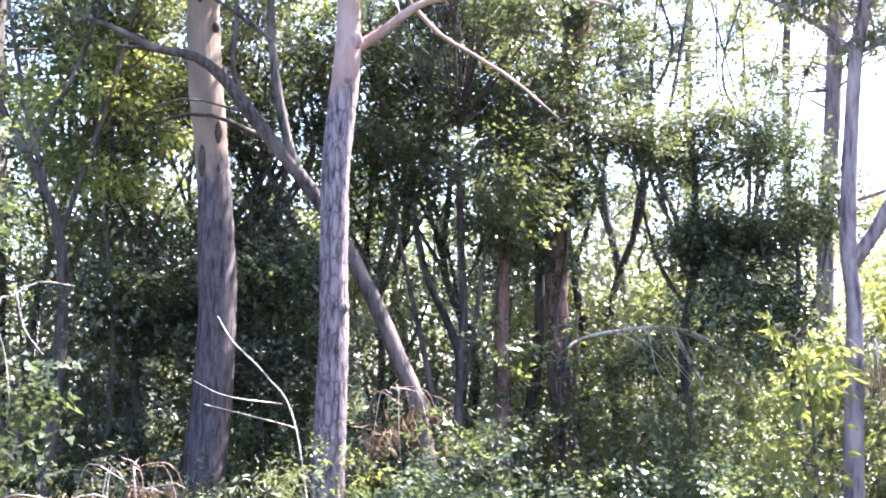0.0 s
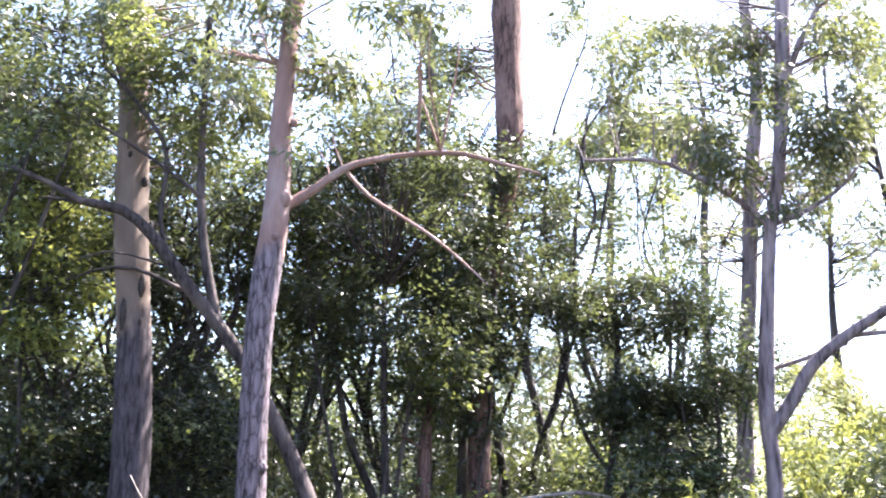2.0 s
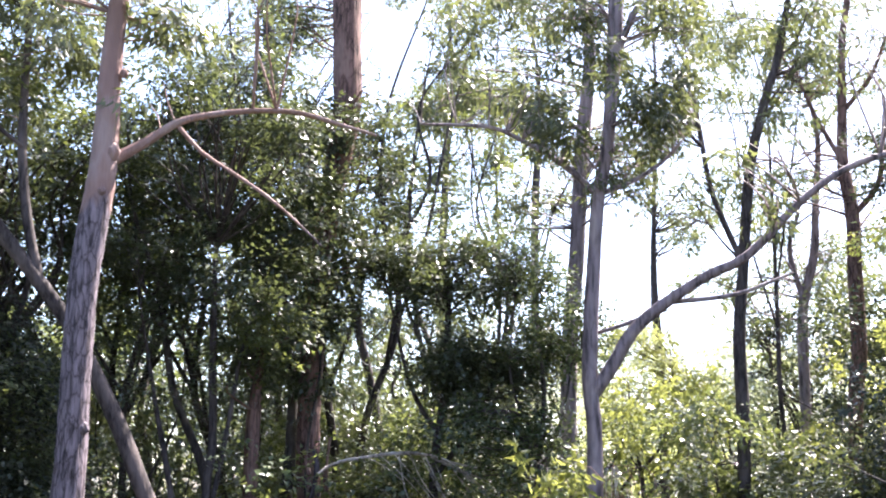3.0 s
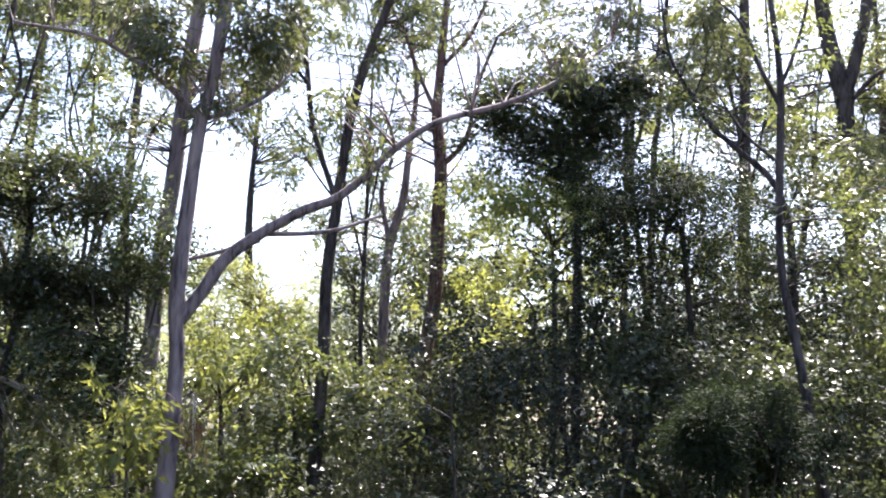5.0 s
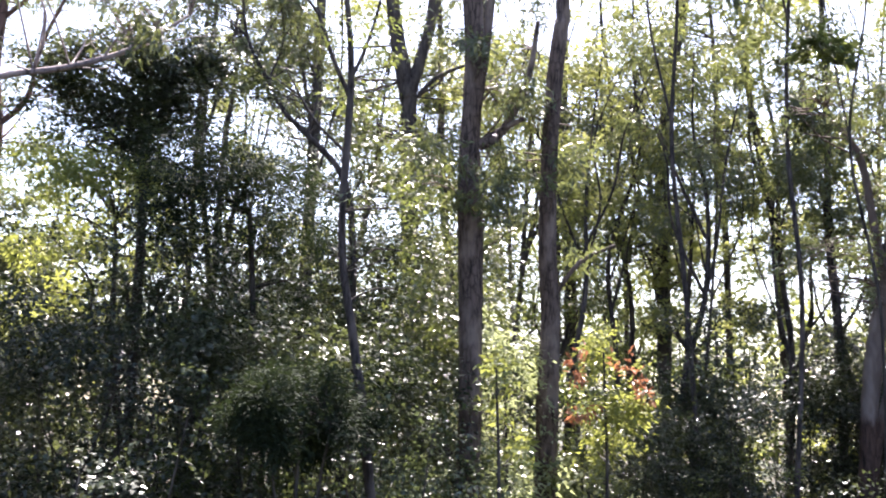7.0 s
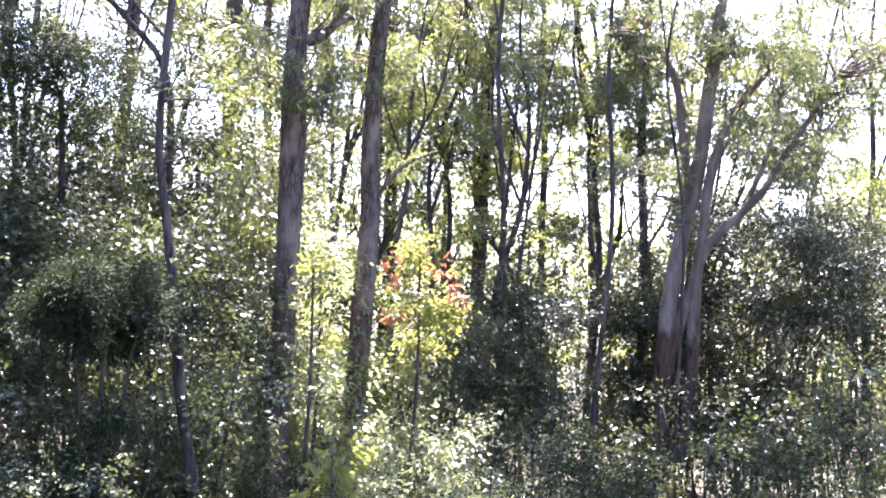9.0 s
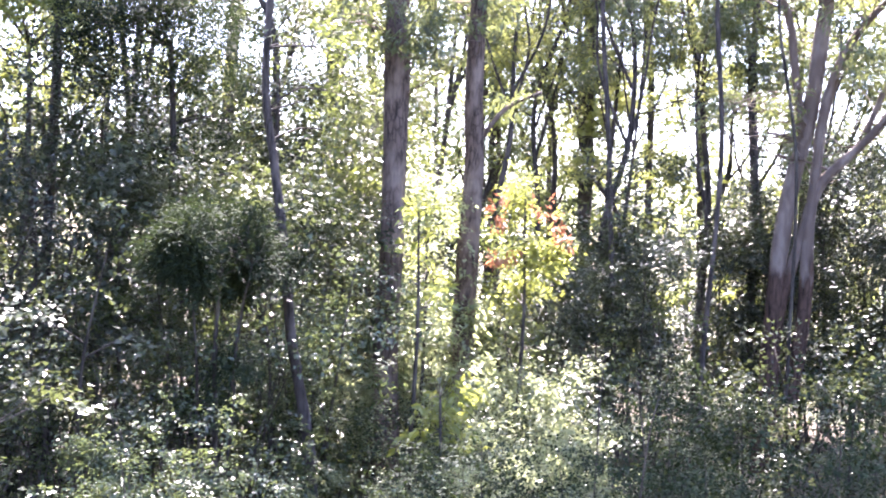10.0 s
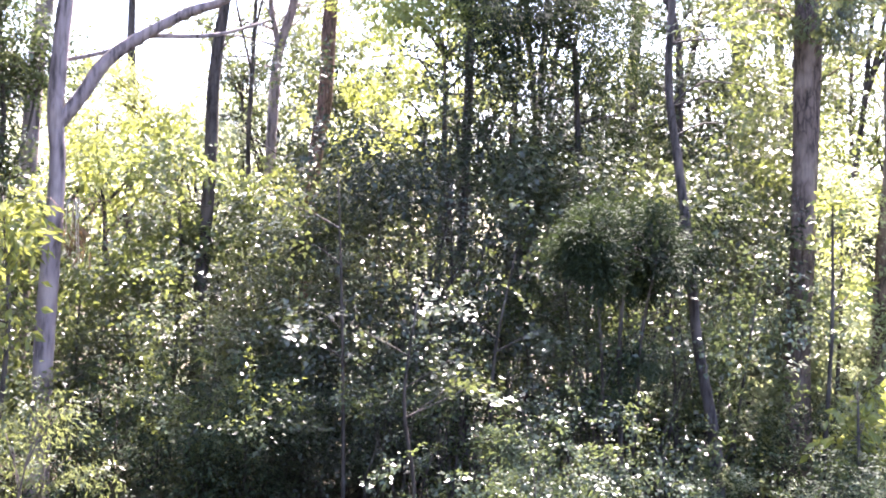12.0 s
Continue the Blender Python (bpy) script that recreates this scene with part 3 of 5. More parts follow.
for k in range(9):
    # loose ribbons of shed bark that hang down the lower trunk
    a, top, drop = 6.4 + strip_dice.uniform(-0.9, 0.4), strip_dice.uniform(0.9, 2.4), strip_dice.uniform(0.7, 1.7)
    o = stout_gum.location
    pts = []
    for n, f in enumerate((0.0, 0.3, 0.65, 1.0)):
        p = spot(a + 0.25 * n * strip_dice.uniform(-0.6, 0.6), 14.78 - 0.03 * n)
        pts.append((p.x - o.x, p.y - o.y, top - drop * f - o.z, (0.022, 0.026, 0.02, 0.006)[n]))
    part("bark_strip", tube(pts, 6, 0.12, 0.22, k), BARK_RED if k % 3 else BARK_TAN, trunk_of(stout_gum), "loose hanging strip of red-brown bark", True)
ivy = thing("climbing_ivy", (*spot(6.4, 14.8, -0.1).xy, -1.6), "glossy dark creeper climbing the stout gum's trunk", "climber", "thicket")
rng = np.random.default_rng(64)
ivy_balls = []
for k in range(26):
    z = rng.uniform(-1.0, 6.3)
    s = float(np.interp(z, [-0.2, 1.8, 2.8, 4.2, 5.4, 6.5], [0.0, -0.17, -0.16, -0.1, 0.02, 0.22]))
    p = spot(6.4, 14.85, s + rng.normal(0, 0.12))
    ivy_balls.append((p.x, p.y, z, rng.uniform(0.16, 0.3)))
v, q = leaves(clumps(ivy_balls, rng, 4200, 16, 0.1), rng, 0.08, 0.62, 0.5, 0.2)
part("crown", (v - np.array(ivy.location), q), LEAF_DARK, ivy)
part("stem", (lambda d: (d[0] - np.array(ivy.location), d[1]))(tube([(*spot(6.4, 14.76, s).xy, z, 0.02) for s, z in ((0.0, -1.7), (-0.2, 1.8), (-0.05, 3.2), (-0.12, 4.4), (0.05, 6.0))], 6, 0.2, 0.08, 3)), BARK_DARK, ivy, smooth=True)
tree("wattle_tree", "bushy dark tree with crooked bare lower branches", 12.3, 15.0,
     [(0.0, 0.5, 0.06), (-0.1, 1.8, 0.055), (0.05, 3.0, 0.05), (0.1, 4.3, 0.035)], BARK_DARK,
     limbs=[(12.3, [(-0.1, 1.8, 0.04), (0.4, 2.5, 0.035), (0.8, 3.4, 0.025), (1.0, 4.2, 0.015)]), (12.3, [(0.0, 2.3, 0.035), (-0.4, 3.0, 0.03), (-0.7, 4.2, 0.015)])],
     balls=ragged([(8.6, 4.72, 0.32), (9.8, 4.62, 0.4), (11.5, 4.62, 0.48), (13.0, 4.76, 0.45), (14.3, 4.82, 0.48), (12.4, 4.15, 0.32), (15.2, 4.35, 0.42), (10.6, 4.35, 0.3),
            (11.9, 3.34, 0.33), (13.1, 3.36, 0.42), (14.3, 3.42, 0.45), (15.5, 3.3, 0.42), (16.3, 3.15, 0.3), (13.0, 2.95, 0.36), (15.6, 2.88, 0.36), (14.3, 2.8, 0.38)], 61, 15.0, 9, 0.52, 0.36),
     green="dark", per=4600, upper=False, twigs=1, spread=0.2, gap=0.16)
tree("wattle_tree", "airy small tree whose silvery leaves glint in the sun", 17.2, 14.5,
     [(0.05, 0.3, 0.04), (-0.05, 1.6, 0.036), (0.06, 2.8, 0.028), (-0.05, 4.0, 0.012)], BARK_DARK,
     limbs=[(17.2, [(-0.05, 1.8, 0.024), (0.3, 2.6, 0.02), (0.45, 3.5, 0.01)]), (17.2, [(0.0, 2.2, 0.022), (-0.35, 3.0, 0.018), (-0.3, 4.1, 0.008)])],
     balls=ragged([(15.9, 4.5, 0.36), (16.7, 4.05, 0.42), (18.0, 3.82, 0.42), (19.0, 3.9, 0.33), (16.0, 4.8, 0.26), (17.4, 4.3, 0.33), (18.6, 3.5, 0.33), (17.0, 3.5, 0.33), (19.4, 3.4, 0.26),
            (12.8, 2.3, 0.33), (14.2, 2.4, 0.38), (15.6, 2.36, 0.38), (17.2, 2.38, 0.38), (18.3, 2.1, 0.38), (16.4, 1.95, 0.38), (14.8, 1.85, 0.38)], 65, 14.5, 8, 0.55, 0.38),
     green="glossy", per=3600, upper=False, twigs=1, spread=0.2, gap=0.16, big=0.75)
tree("gum_tree", "slim gum with smooth pinkish-grey bark", 18.5, 18.0,
     [(0.4, 10.06, 0.09), (0.52, 8.84, 0.098), (0.35, 7.09, 0.125), (0.21, 5.22, 0.134), (0.08, 3.87, 0.134), (0.04, 2.57, 0.134), (-0.04, -0.13, 0.134)], BARK_SMOOTH,
     balls=[(27.0, 9.01, 0.72), (20.6, 7.46, 0.36), (17.9, 9.49, 0.54), (18.5, 7.11, 0.36), (15.1, 7.74, 0.64), (13.2, 8.49, 0.4), (17.3, 8.11, 0.56), (11.2, 7.69, 0.4)], per=1700, sprouts=10, sprout_from=5.5)
tree("gum_tree", "slender pale gum with a long limb that reaches sideways", 19.7, 13.5,
     [(0.46, 7.91, 0.094), (0.39, 6.78, 0.087), (0.28, 5.7, 0.081), (0.17, 5.14, 0.084), (0.09, 4.31, 0.087), (0.01, 2.97, 0.094), (0.05, 2.18, 0.094), (-0.03, 0.25, 0.107)], BARK_SMOOTH,
     limbs=[(19.9, [(-0.03, 2.73, 0.081), (0.24, 3.1, 0.077), (0.48, 3.49, 0.074), (0.85, 3.8, 0.067), (1.37, 4.12, 0.057), (1.81, 4.32, 0.05), (2.43, 4.91, 0.044), (2.96, 5.26, 0.04), (3.71, 5.47, 0.037), (4.4, 5.77, 0.03), (4.99, 6.22, 0.017)]),
            (20.4, [(0.76, 3.76, 0.037), (0.33, 3.6, 0.03), (-0.04, 3.49, 0.024)]), (24.1, [(-0.04, 3.83, 0.03), (0.68, 3.89, 0.024), (1.33, 4.11, 0.013)]),
            (20.7, [(-0.03, 5.14, 0.04), (-0.52, 5.59, 0.037), (-0.99, 5.89, 0.03), (-1.4, 6.07, 0.027), (-2.24, 6.11, 0.017)]),
            (20.8, [(-0.04, 5.19, 0.034), (0.39, 5.36, 0.03), (0.8, 5.65, 0.024), (1.08, 6.05, 0.013)]), (21.5, [(-0.02, 6.86, 0.047), (0.18, 7.36, 0.04), (0.44, 7.86, 0.034)])],
     balls=[(17.2, 6.7, 0.54), (20.2, 6.95, 0.4), (13.9, 7.11, 0.34), (23.4, 6.09, 0.37), (23.4, 7.41, 0.37), (14.9, 7.71, 0.34), (23.7, 5.72, 0.27), (20.7, 5.51, 0.3), (17.9, 6.04, 0.47), (22.5, 6.18, 0.4)], per=1900, sprouts=16, sprout_from=4.5)
tree("gum_tree", "thin forked gum standing against the bright sky", 27.0, 16.0,
     [(0.76, 7.73, 0.06), (0.58, 7.2, 0.064), (0.3, 6.16, 0.072), (0.13, 4.74, 0.076), (0.02, 3.69, 0.08), (0.01, 2.43, 0.088), (-0.06, 0.74, 0.096)], BARK_DULL,
     limbs=[(27.6, [(-0.06, 4.78, 0.048), (-0.41, 5.79, 0.044), (-0.55, 6.78, 0.036), (-0.65, 7.62, 0.032)])],
     balls=[(31.1, 7.5, 0.36), (27.6, 7.17, 0.4), (24.8, 7.1, 0.36), (29.0, 5.76, 0.32), (29.4, 6.84, 0.4)], per=1500, top=10.5, sprouts=12, sprout_from=4.0)
tree("gum_tree", "crooked thin gum among paler trees", 30.2, 22.0,
     [(-0.09, 2.56, 0.109), (-0.06, 4.3, 0.104), (0.01, 5.19, 0.093), (0.23, 5.99, 0.082), (0.33, 7.02, 0.066), (0.45, 8.3, 0.049)], BARK_SMOOTH,
     limbs=[(30.4, [(-0.09, 5.19, 0.06), (-0.27, 6.19, 0.049), (-0.06, 7.0, 0.038), (-0.28, 7.91, 0.027)])], balls=[(30.5, 8.63, 0.4)], per=1500, top=11, sprouts=10, sprout_from=4.5)
tree("gum_tree", "gum with reddish trunk and many upright forks", 32.4, 20.0,
     [(-0.1, 2.49, 0.129), (0.05, 3.89, 0.129), (0.08, 5.31, 0.124), (0.11, 6.24, 0.109), (0.02, 7.18, 0.095), (0.08, 8.24, 0.08), (0.15, 9.33, 0.065)], BARK_RED,
     limbs=[(33.0, [(-0.1, 6.24, 0.055), (0.35, 6.78, 0.05), (0.53, 7.74, 0.04), (0.89, 8.72, 0.03)]), (32.6, [(-0.08, 7.28, 0.05), (-0.41, 8.01, 0.04), (-0.67, 8.74, 0.03)]), (32.9, [(-0.07, 8.14, 0.045), (0.41, 8.7, 0.035), (0.7, 9.36, 0.025)])],
     balls=[(37.9, 9.06, 0.9), (41.8, 8.85, 0.6), (34.7, 8.92, 0.5), (30.5, 8.63, 0.4), (34.0, 5.84, 0.5)], per=1500, sprouts=14, sprout_from=5.0)
tree("understorey_tree", "slim tree with a rounded dark dense crown", 40.0, 17.0,
     [(-0.11, 6.4, 0.051), (-0.08, 5.24, 0.063), (-0.07, 3.77, 0.068), (-0.09, 2.58, 0.076)], BARK_DARK,
     balls=ragged([(34.9, 6.05, 0.4), (36.3, 6.35, 0.5), (37.6, 6.62, 0.52), (39.2, 6.7, 0.55), (40.8, 6.68, 0.55), (42.2, 6.5, 0.5), (43.6, 6.15, 0.42), (35.6, 5.65, 0.38), (36.8, 5.8, 0.55), (38.2, 6.05, 0.6), (39.6, 6.1, 0.6), (41.0, 6.1, 0.6),
            (42.4, 5.9, 0.5), (38.4, 5.05, 0.4), (40.2, 5.0, 0.4), (38.0, 5.5, 0.45), (39.6, 5.45, 0.48), (41.0, 5.5, 0.42), (36.6, 5.4, 0.3)], 62, 16.0, 6, 0.75, 0.45), ball_dist=16, green="dark", per=3500, spread=0.16, gap=0.08, upper=False, twigs=1)
# The yellow leaf colour stands in for sun coming through this crown.
tree("understorey_tree", "bushy tree with backlight put into its yellow-green leaf colour", 38.5, 18.5, [(0.0, 0.5, 0.06), (0.05, 2.5, 0.05), (0.0, 4.6, 0.03)], BARK_DARK,
     balls=[(38.1, 5.18, 0.92), (34.9, 5.24, 0.64), (43.0, 4.91, 0.83), (40.8, 4.24, 0.74), (36.2, 4.21, 0.74), (37.2, 4.7, 0.5, 15.4), (38.6, 4.45, 0.45, 15.2), (36.0, 4.9, 0.4, 15.4), (40.2, 4.7, 0.4, 15.4)], green="yellow", per=1700, upper=False)
tree("gum_tree", "tall forked gum behind the understorey", 53.3, 24.0, [(-0.16, 7.46, 0.191), (-0.19, 8.47, 0.203), (-0.43, 9.61, 0.167), (-0.61, 10.91, 0.143)], BARK_DULL,
     limbs=[(53.3, [(-0.15, 8.53, 0.155), (0.04, 9.23, 0.143), (0.27, 10.13, 0.131), (0.35, 10.91, 0.119), (0.7, 13.0, 0.05)]), (53.3, [(0.0, 8.45, 0.06), (0.39, 8.88, 0.048), (0.85, 9.12, 0.036), (1.4, 9.3, 0.018)])],
     balls=[(45.9, 9.2, 0.98), (50.2, 9.13, 0.88), (54.3, 9.24, 0.88), (47.9, 8.01, 0.77), (51.5, 7.73, 0.77), (55.3, 8.09, 0.66)], ball_dist=25.5, per=1700, top=15, twigs=4, sprouts=4, sprout_from=6.5)
tree("understorey_tree", "dense dark understorey tree of small glossy leaves", 50.0, 18.0, [(0.0, 0.5, 0.07), (0.1, 2.5, 0.06), (0.0, 5.0, 0.03)], BARK_DARK,
     balls=[(45.9, 5.46, 0.9), (50.1, 5.44, 0.9), (52.2, 4.61, 0.9), (47.3, 4.36, 0.9), (54.2, 5.4, 0.72), (50.0, 3.74, 0.9)], green="dark", per=2600, upper=False)
tree("gum_tree", "big gum with furrowed grey-brown double trunk", 55.9, 16.0,
     [(0.14, -1.21, 0.199), (0.1, 0.28, 0.183), (0.12, 1.62, 0.167), (0.09, 3.29, 0.167), (0.04, 4.89, 0.143), (0.1, 6.94, 0.139), (0.06, 7.8, 0.135)], BARK_WARM,
     limbs=[(57.0, [(-0.12, 1.6, 0.07), (-0.13, 3.11, 0.091), (-0.13, 4.6, 0.091), (-0.19, 5.69, 0.083), (-0.03, 7.14, 0.074), (0.2, 10, 0.04)]),
            (57.0, [(-0.12, 5.45, 0.072), (0.22, 5.7, 0.064), (0.58, 6.51, 0.048), (0.72, 7.35, 0.036)]), (57.2, [(-0.27, 5.44, 0.056), (0.07, 5.66, 0.048), (0.46, 5.87, 0.036)])],
     balls=[(57.8, 4.75, 0.31), (56.5, 4.79, 0.42), (58.0, 4.2, 0.35), (54.8, 4.6, 0.31), (57.5, 5.28, 0.31), (53.6, 5.04, 0.46)], ball_dist=15.5, green="gum", per=2400, sprouts=8, sprout_from=4.5, top=17)
tree("gum_tree", "gum with a curved brown trunk, bare below", 59.9, 17.0,
     [(0.1, -0.42, 0.178), (0.07, 0.58, 0.161), (0.08, 1.76, 0.152), (0.11, 3.04, 0.144), (0.06, 4.32, 0.135), (0.13, 6.36, 0.135), (0.26, 7.61, 0.118), (0.28, 8.15, 0.11)], BARK_WARM,
     limbs=[(61.0, [(-0.17, 3.38, 0.038), (0.21, 3.91, 0.034), (0.75, 4.18, 0.021)]), (61.0, [(-0.27, 5.0, 0.051), (-0.15, 5.27, 0.047), (-0.34, 5.77, 0.042)])],
     balls=[(61.0, 5.53, 0.51), (59.1, 4.98, 0.3), (62.4, 4.1, 0.42)], per=1800, sprouts=8, sprout_from=4.5, top=17)
tree("gum_tree", "straight grey gum farther back in the forest", 66.4, 27.0,
     [(-0.23, 4.08, 0.161), (-0.27, 6.05, 0.175), (-0.24, 7.68, 0.161), (0.06, 10.42, 0.161), (0.3, 11.8, 0.134)], BARK_DULL,
     limbs=[(66.3, [(-0.27, 4.28, 0.081), (-0.45, 6.72, 0.074), (-0.59, 8.76, 0.067)])],
     balls=[(63.1, 6.67, 1.24), (67.9, 7.26, 1.12), (65.0, 7.47, 0.99), (64.4, 5.44, 0.75), (66.9, 5.99, 0.5)], ball_dist=25, green="gum", per=1500, top=16, twigs=4, sprouts=10, sprout_from=5.5)
tree("gum_tree", "spreading gum whose stems fork from the base", 75.3, 20.0,
     [(-0.03, 0.89, 0.155), (0.06, 2.25, 0.15), (0.2, 3.23, 0.14), (0.41, 4.11, 0.12), (0.51, 4.99, 0.129), (0.61, 6.16, 0.119), (0.69, 6.95, 0.099)], BARK_STREAK,
     limbs=[(76.9, [(-0.21, 3.91, 0.075), (-0.38, 4.99, 0.07), (-0.56, 6.07, 0.06), (-1.08, 6.96, 0.04)]),
            (75.7, [(-0.2, -0.6, 0.1), (-0.06, 1.05, 0.095), (0.24, 2.26, 0.095), (0.48, 3.12, 0.09), (0.92, 3.61, 0.08), (1.4, 4.14, 0.073), (1.86, 4.94, 0.059), (2.52, 6.06, 0.039)]),
            (76.8, [(-0.2, -0.6, 0.12), (-0.05, 1.2, 0.12), (-0.05, 2.29, 0.11), (0.03, 3.29, 0.09), (0.16, 4.49, 0.092), (0.5, 5.49, 0.072), (1.04, 6.19, 0.046)]),
            (79.8, [(-0.24, 4.03, 0.05), (0.09, 4.99, 0.045), (0.2, 5.76, 0.035)])],
     balls=[(80.2, 6.15, 1.09), (81.6, 4.99, 0.8), (79.0, 4.99, 0.5), (82.5, 6.41, 0.8), (76.2, 6.36, 0.5), (78.3, 6.55, 0.7), (80.9, 4.33, 0.4)], per=1500, twigs=5, sprouts=16, sprout_from=3.0)
tree("sapling", "thin crooked grey sapling in front of the thicket", 52.2, 13.0,
     [(-0.78, 8.3, 0.012), (-0.66, 6.9, 0.028), (-0.53, 5.57, 0.04), (-0.58, 3.63, 0.048), (-0.43, 2.56, 0.055), (-0.28, 1.62, 0.058), (-0.16, 0.67, 0.058), (0.01, -0.14, 0.065), (0.12, -0.77, 0.071)], BARK_DULL,
     limbs=[(52.2, [(-0.54, 5.3, 0.03), (-0.75, 5.75, 0.024), (-0.95, 6.3, 0.018), (-1.3, 6.7, 0.008)]), (52.2, [(-0.53, 5.5, 0.026), (-0.35, 5.95, 0.021), (-0.2, 6.6, 0.016), (-0.3, 7.3, 0.008)]), (52.2, [(-0.55, 4.6, 0.02), (-0.95, 5.0, 0.016), (-1.3, 5.6, 0.007)])],
     balls=[(50.5, 5.5, 0.42), (51.2, 6.0, 0.42), (52.4, 4.16, 0.52), (53.1, 3.13, 0.45)], green="mid", per=1500, top=6.4, upper=False)
tree("gum_tree", "thin crooked gum leaning over the thicket", 47.0, 17.0,
     [(1.0, 2.5, 0.05), (0.95, 4.33, 0.046), (0.74, 5.22, 0.042), (0.2, 5.8, 0.038), (-0.16, 6.15, 0.034), (-0.41, 6.6, 0.03), (-0.76, 7.3, 0.025), (-0.9, 8.4, 0.015)], BARK_DULL,
     limbs=[(47.0, [(0.2, 5.8, 0.02), (0.35, 6.5, 0.016), (0.1, 7.2, 0.008)]), (47.0, [(-0.41, 6.6, 0.018), (-0.2, 7.3, 0.014), (-0.35, 8.2, 0.007)])],
     balls=[(44.4, 8.0, 0.45), (46.5, 7.9, 0.5), (47.8, 7.2, 0.4), (45.6, 7.0, 0.3)], per=1400, upper=False, sprouts=9, sprout_from=4.5)
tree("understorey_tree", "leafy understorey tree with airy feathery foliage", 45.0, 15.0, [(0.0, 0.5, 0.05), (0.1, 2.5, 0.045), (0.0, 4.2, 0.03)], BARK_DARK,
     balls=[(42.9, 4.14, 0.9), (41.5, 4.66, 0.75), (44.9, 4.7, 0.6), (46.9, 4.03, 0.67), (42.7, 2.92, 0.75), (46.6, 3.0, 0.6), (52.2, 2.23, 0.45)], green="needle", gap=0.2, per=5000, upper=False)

tree("gum_tree", "brown trunk half hidden in the undergrowth", 2.9, 14.4, [(0.0, -1.0, 0.105), (0.01, 1.4, 0.095), (0.03, 2.6, 0.085), (0.1, 3.3, 0.03)], BARK_RED, balls=[(2.9, 3.2, 0.5), (3.8, 3.6, 0.4), (2.2, 3.5, 0.4)], green="mid", per=2600, upper=False)

tree("understorey_tree", "dense tree between two gums, shade put into its leaf colour", -9.2, 13.7, [(0.0, 0.0, 0.04), (0.05, 1.5, 0.035), (-0.05, 3.0, 0.02)], BARK_DARK,
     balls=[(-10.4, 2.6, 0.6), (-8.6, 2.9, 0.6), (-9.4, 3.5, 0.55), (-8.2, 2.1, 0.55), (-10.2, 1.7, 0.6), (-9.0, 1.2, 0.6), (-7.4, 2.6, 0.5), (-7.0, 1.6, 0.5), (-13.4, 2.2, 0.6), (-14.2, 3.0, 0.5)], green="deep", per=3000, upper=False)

# Backlit look made by leaf colour: yellow leaves among the dark ones.
tree("understorey_tree", "thin tree among dark foliage, leaves coloured yellow-green as if backlit", -16.4, 13.3, [(0.0, 0.0, 0.03), (0.06, 1.8, 0.028), (-0.05, 3.4, 0.022), (0.05, 5.0, 0.01)], BARK_DARK,
     balls=ragged([(-18.6, 4.5, 0.34), (-17.2, 5.1, 0.38), (-16.0, 4.5, 0.38), (-14.8, 5.0, 0.34), (-14.0, 4.2, 0.34), (-15.5, 3.6, 0.34), (-17.5, 3.8, 0.3)], 66, 13.3, 7, 0.5, 0.36), green="yellow", per=2600, upper=False, twigs=1, spread=0.2, gap=0.12)
tree("understorey_tree", "tree low against the bright sky, leaves tinted yellow-green for sunlight", 23.8, 26.0, [(0.0, 0.0, 0.07), (0.1, 2.5, 0.06), (0.0, 4.4, 0.03)], BARK_DULL,
     balls=ragged([(21.2, 5.05, 0.62), (22.4, 4.95, 0.66), (23.7, 4.6, 0.7), (25.2, 4.35, 0.66), (22.8, 4.0, 0.8), (24.8, 3.6, 0.75), (26.2, 3.8, 0.55), (21.4, 4.1, 0.6)], 67, 26.0, 7, 0.6, 0.4), green="gold", per=1300, upper=False, twigs=1)
tree("understorey_tree", "small round dull-green tree beneath the forked gums", 28.5, 24.0, [(0.0, 0.0, 0.06), (0.05, 2.5, 0.05), (0.0, 4.4, 0.03)], BARK_DULL,
     balls=ragged([(27.8, 4.9, 0.42), (28.6, 5.25, 0.45), (29.2, 4.8, 0.45), (28.2, 4.2, 0.55), (29.2, 3.9, 0.5), (28.6, 3.3, 0.55)], 68, 24.0, 7, 0.6, 0.4), green="dark", per=1900, upper=False, twigs=1)

# ---------- farther trunks ----------


def far_gum(az, dist, line, balls):
    tree("gum_tree", "slim gum far back against the bright sky", az, dist, line, BARK_DULL, balls=balls, per=1300, top=16, group="distant gums", sprouts=7, sprout_from=5.0, big=1.25)


far_gum(74.6, 24.0, [(-0.31, 7.55, 0.072), (-0.35, 5.65, 0.084), (-0.21, 3.29, 0.09)], [(72.6, 7.0, 0.8), (74, 5.8, 0.6)])
far_gum(69.7, 30.0, [(-0.56, 9.61, 0.075), (-0.51, 7.8, 0.09), (-0.38, 5.7, 0.09)], [(70.5, 6.0, 0.84), (69, 9.5, 0.9)])
far_gum(72.1, 30.0, [(-0.93, 9.63, 0.075), (-0.62, 7.68, 0.09), (-0.4, 5.89, 0.09)], [(72.6, 8.4, 1.1), (71.1, 7.4, 0.7)])
far_gum(55.7, 26.0, [(-0.47, 7.81, 0.078), (-0.41, 6.25, 0.091), (-0.21, 4.31, 0.097)], [(54, 7.5, 0.8)])
far_gum(23.4, 30.0, [(-0.12, 8.87, 0.067), (-0.18, 6.9, 0.097), (-0.1, 4.53, 0.112)], [(23.6, 9.0, 0.6)])
far_gum(42.5, 28.0, [(-0.11, 9.81, 0.056), (-0.16, 7.32, 0.063)], [(43, 9.0, 0.5)])
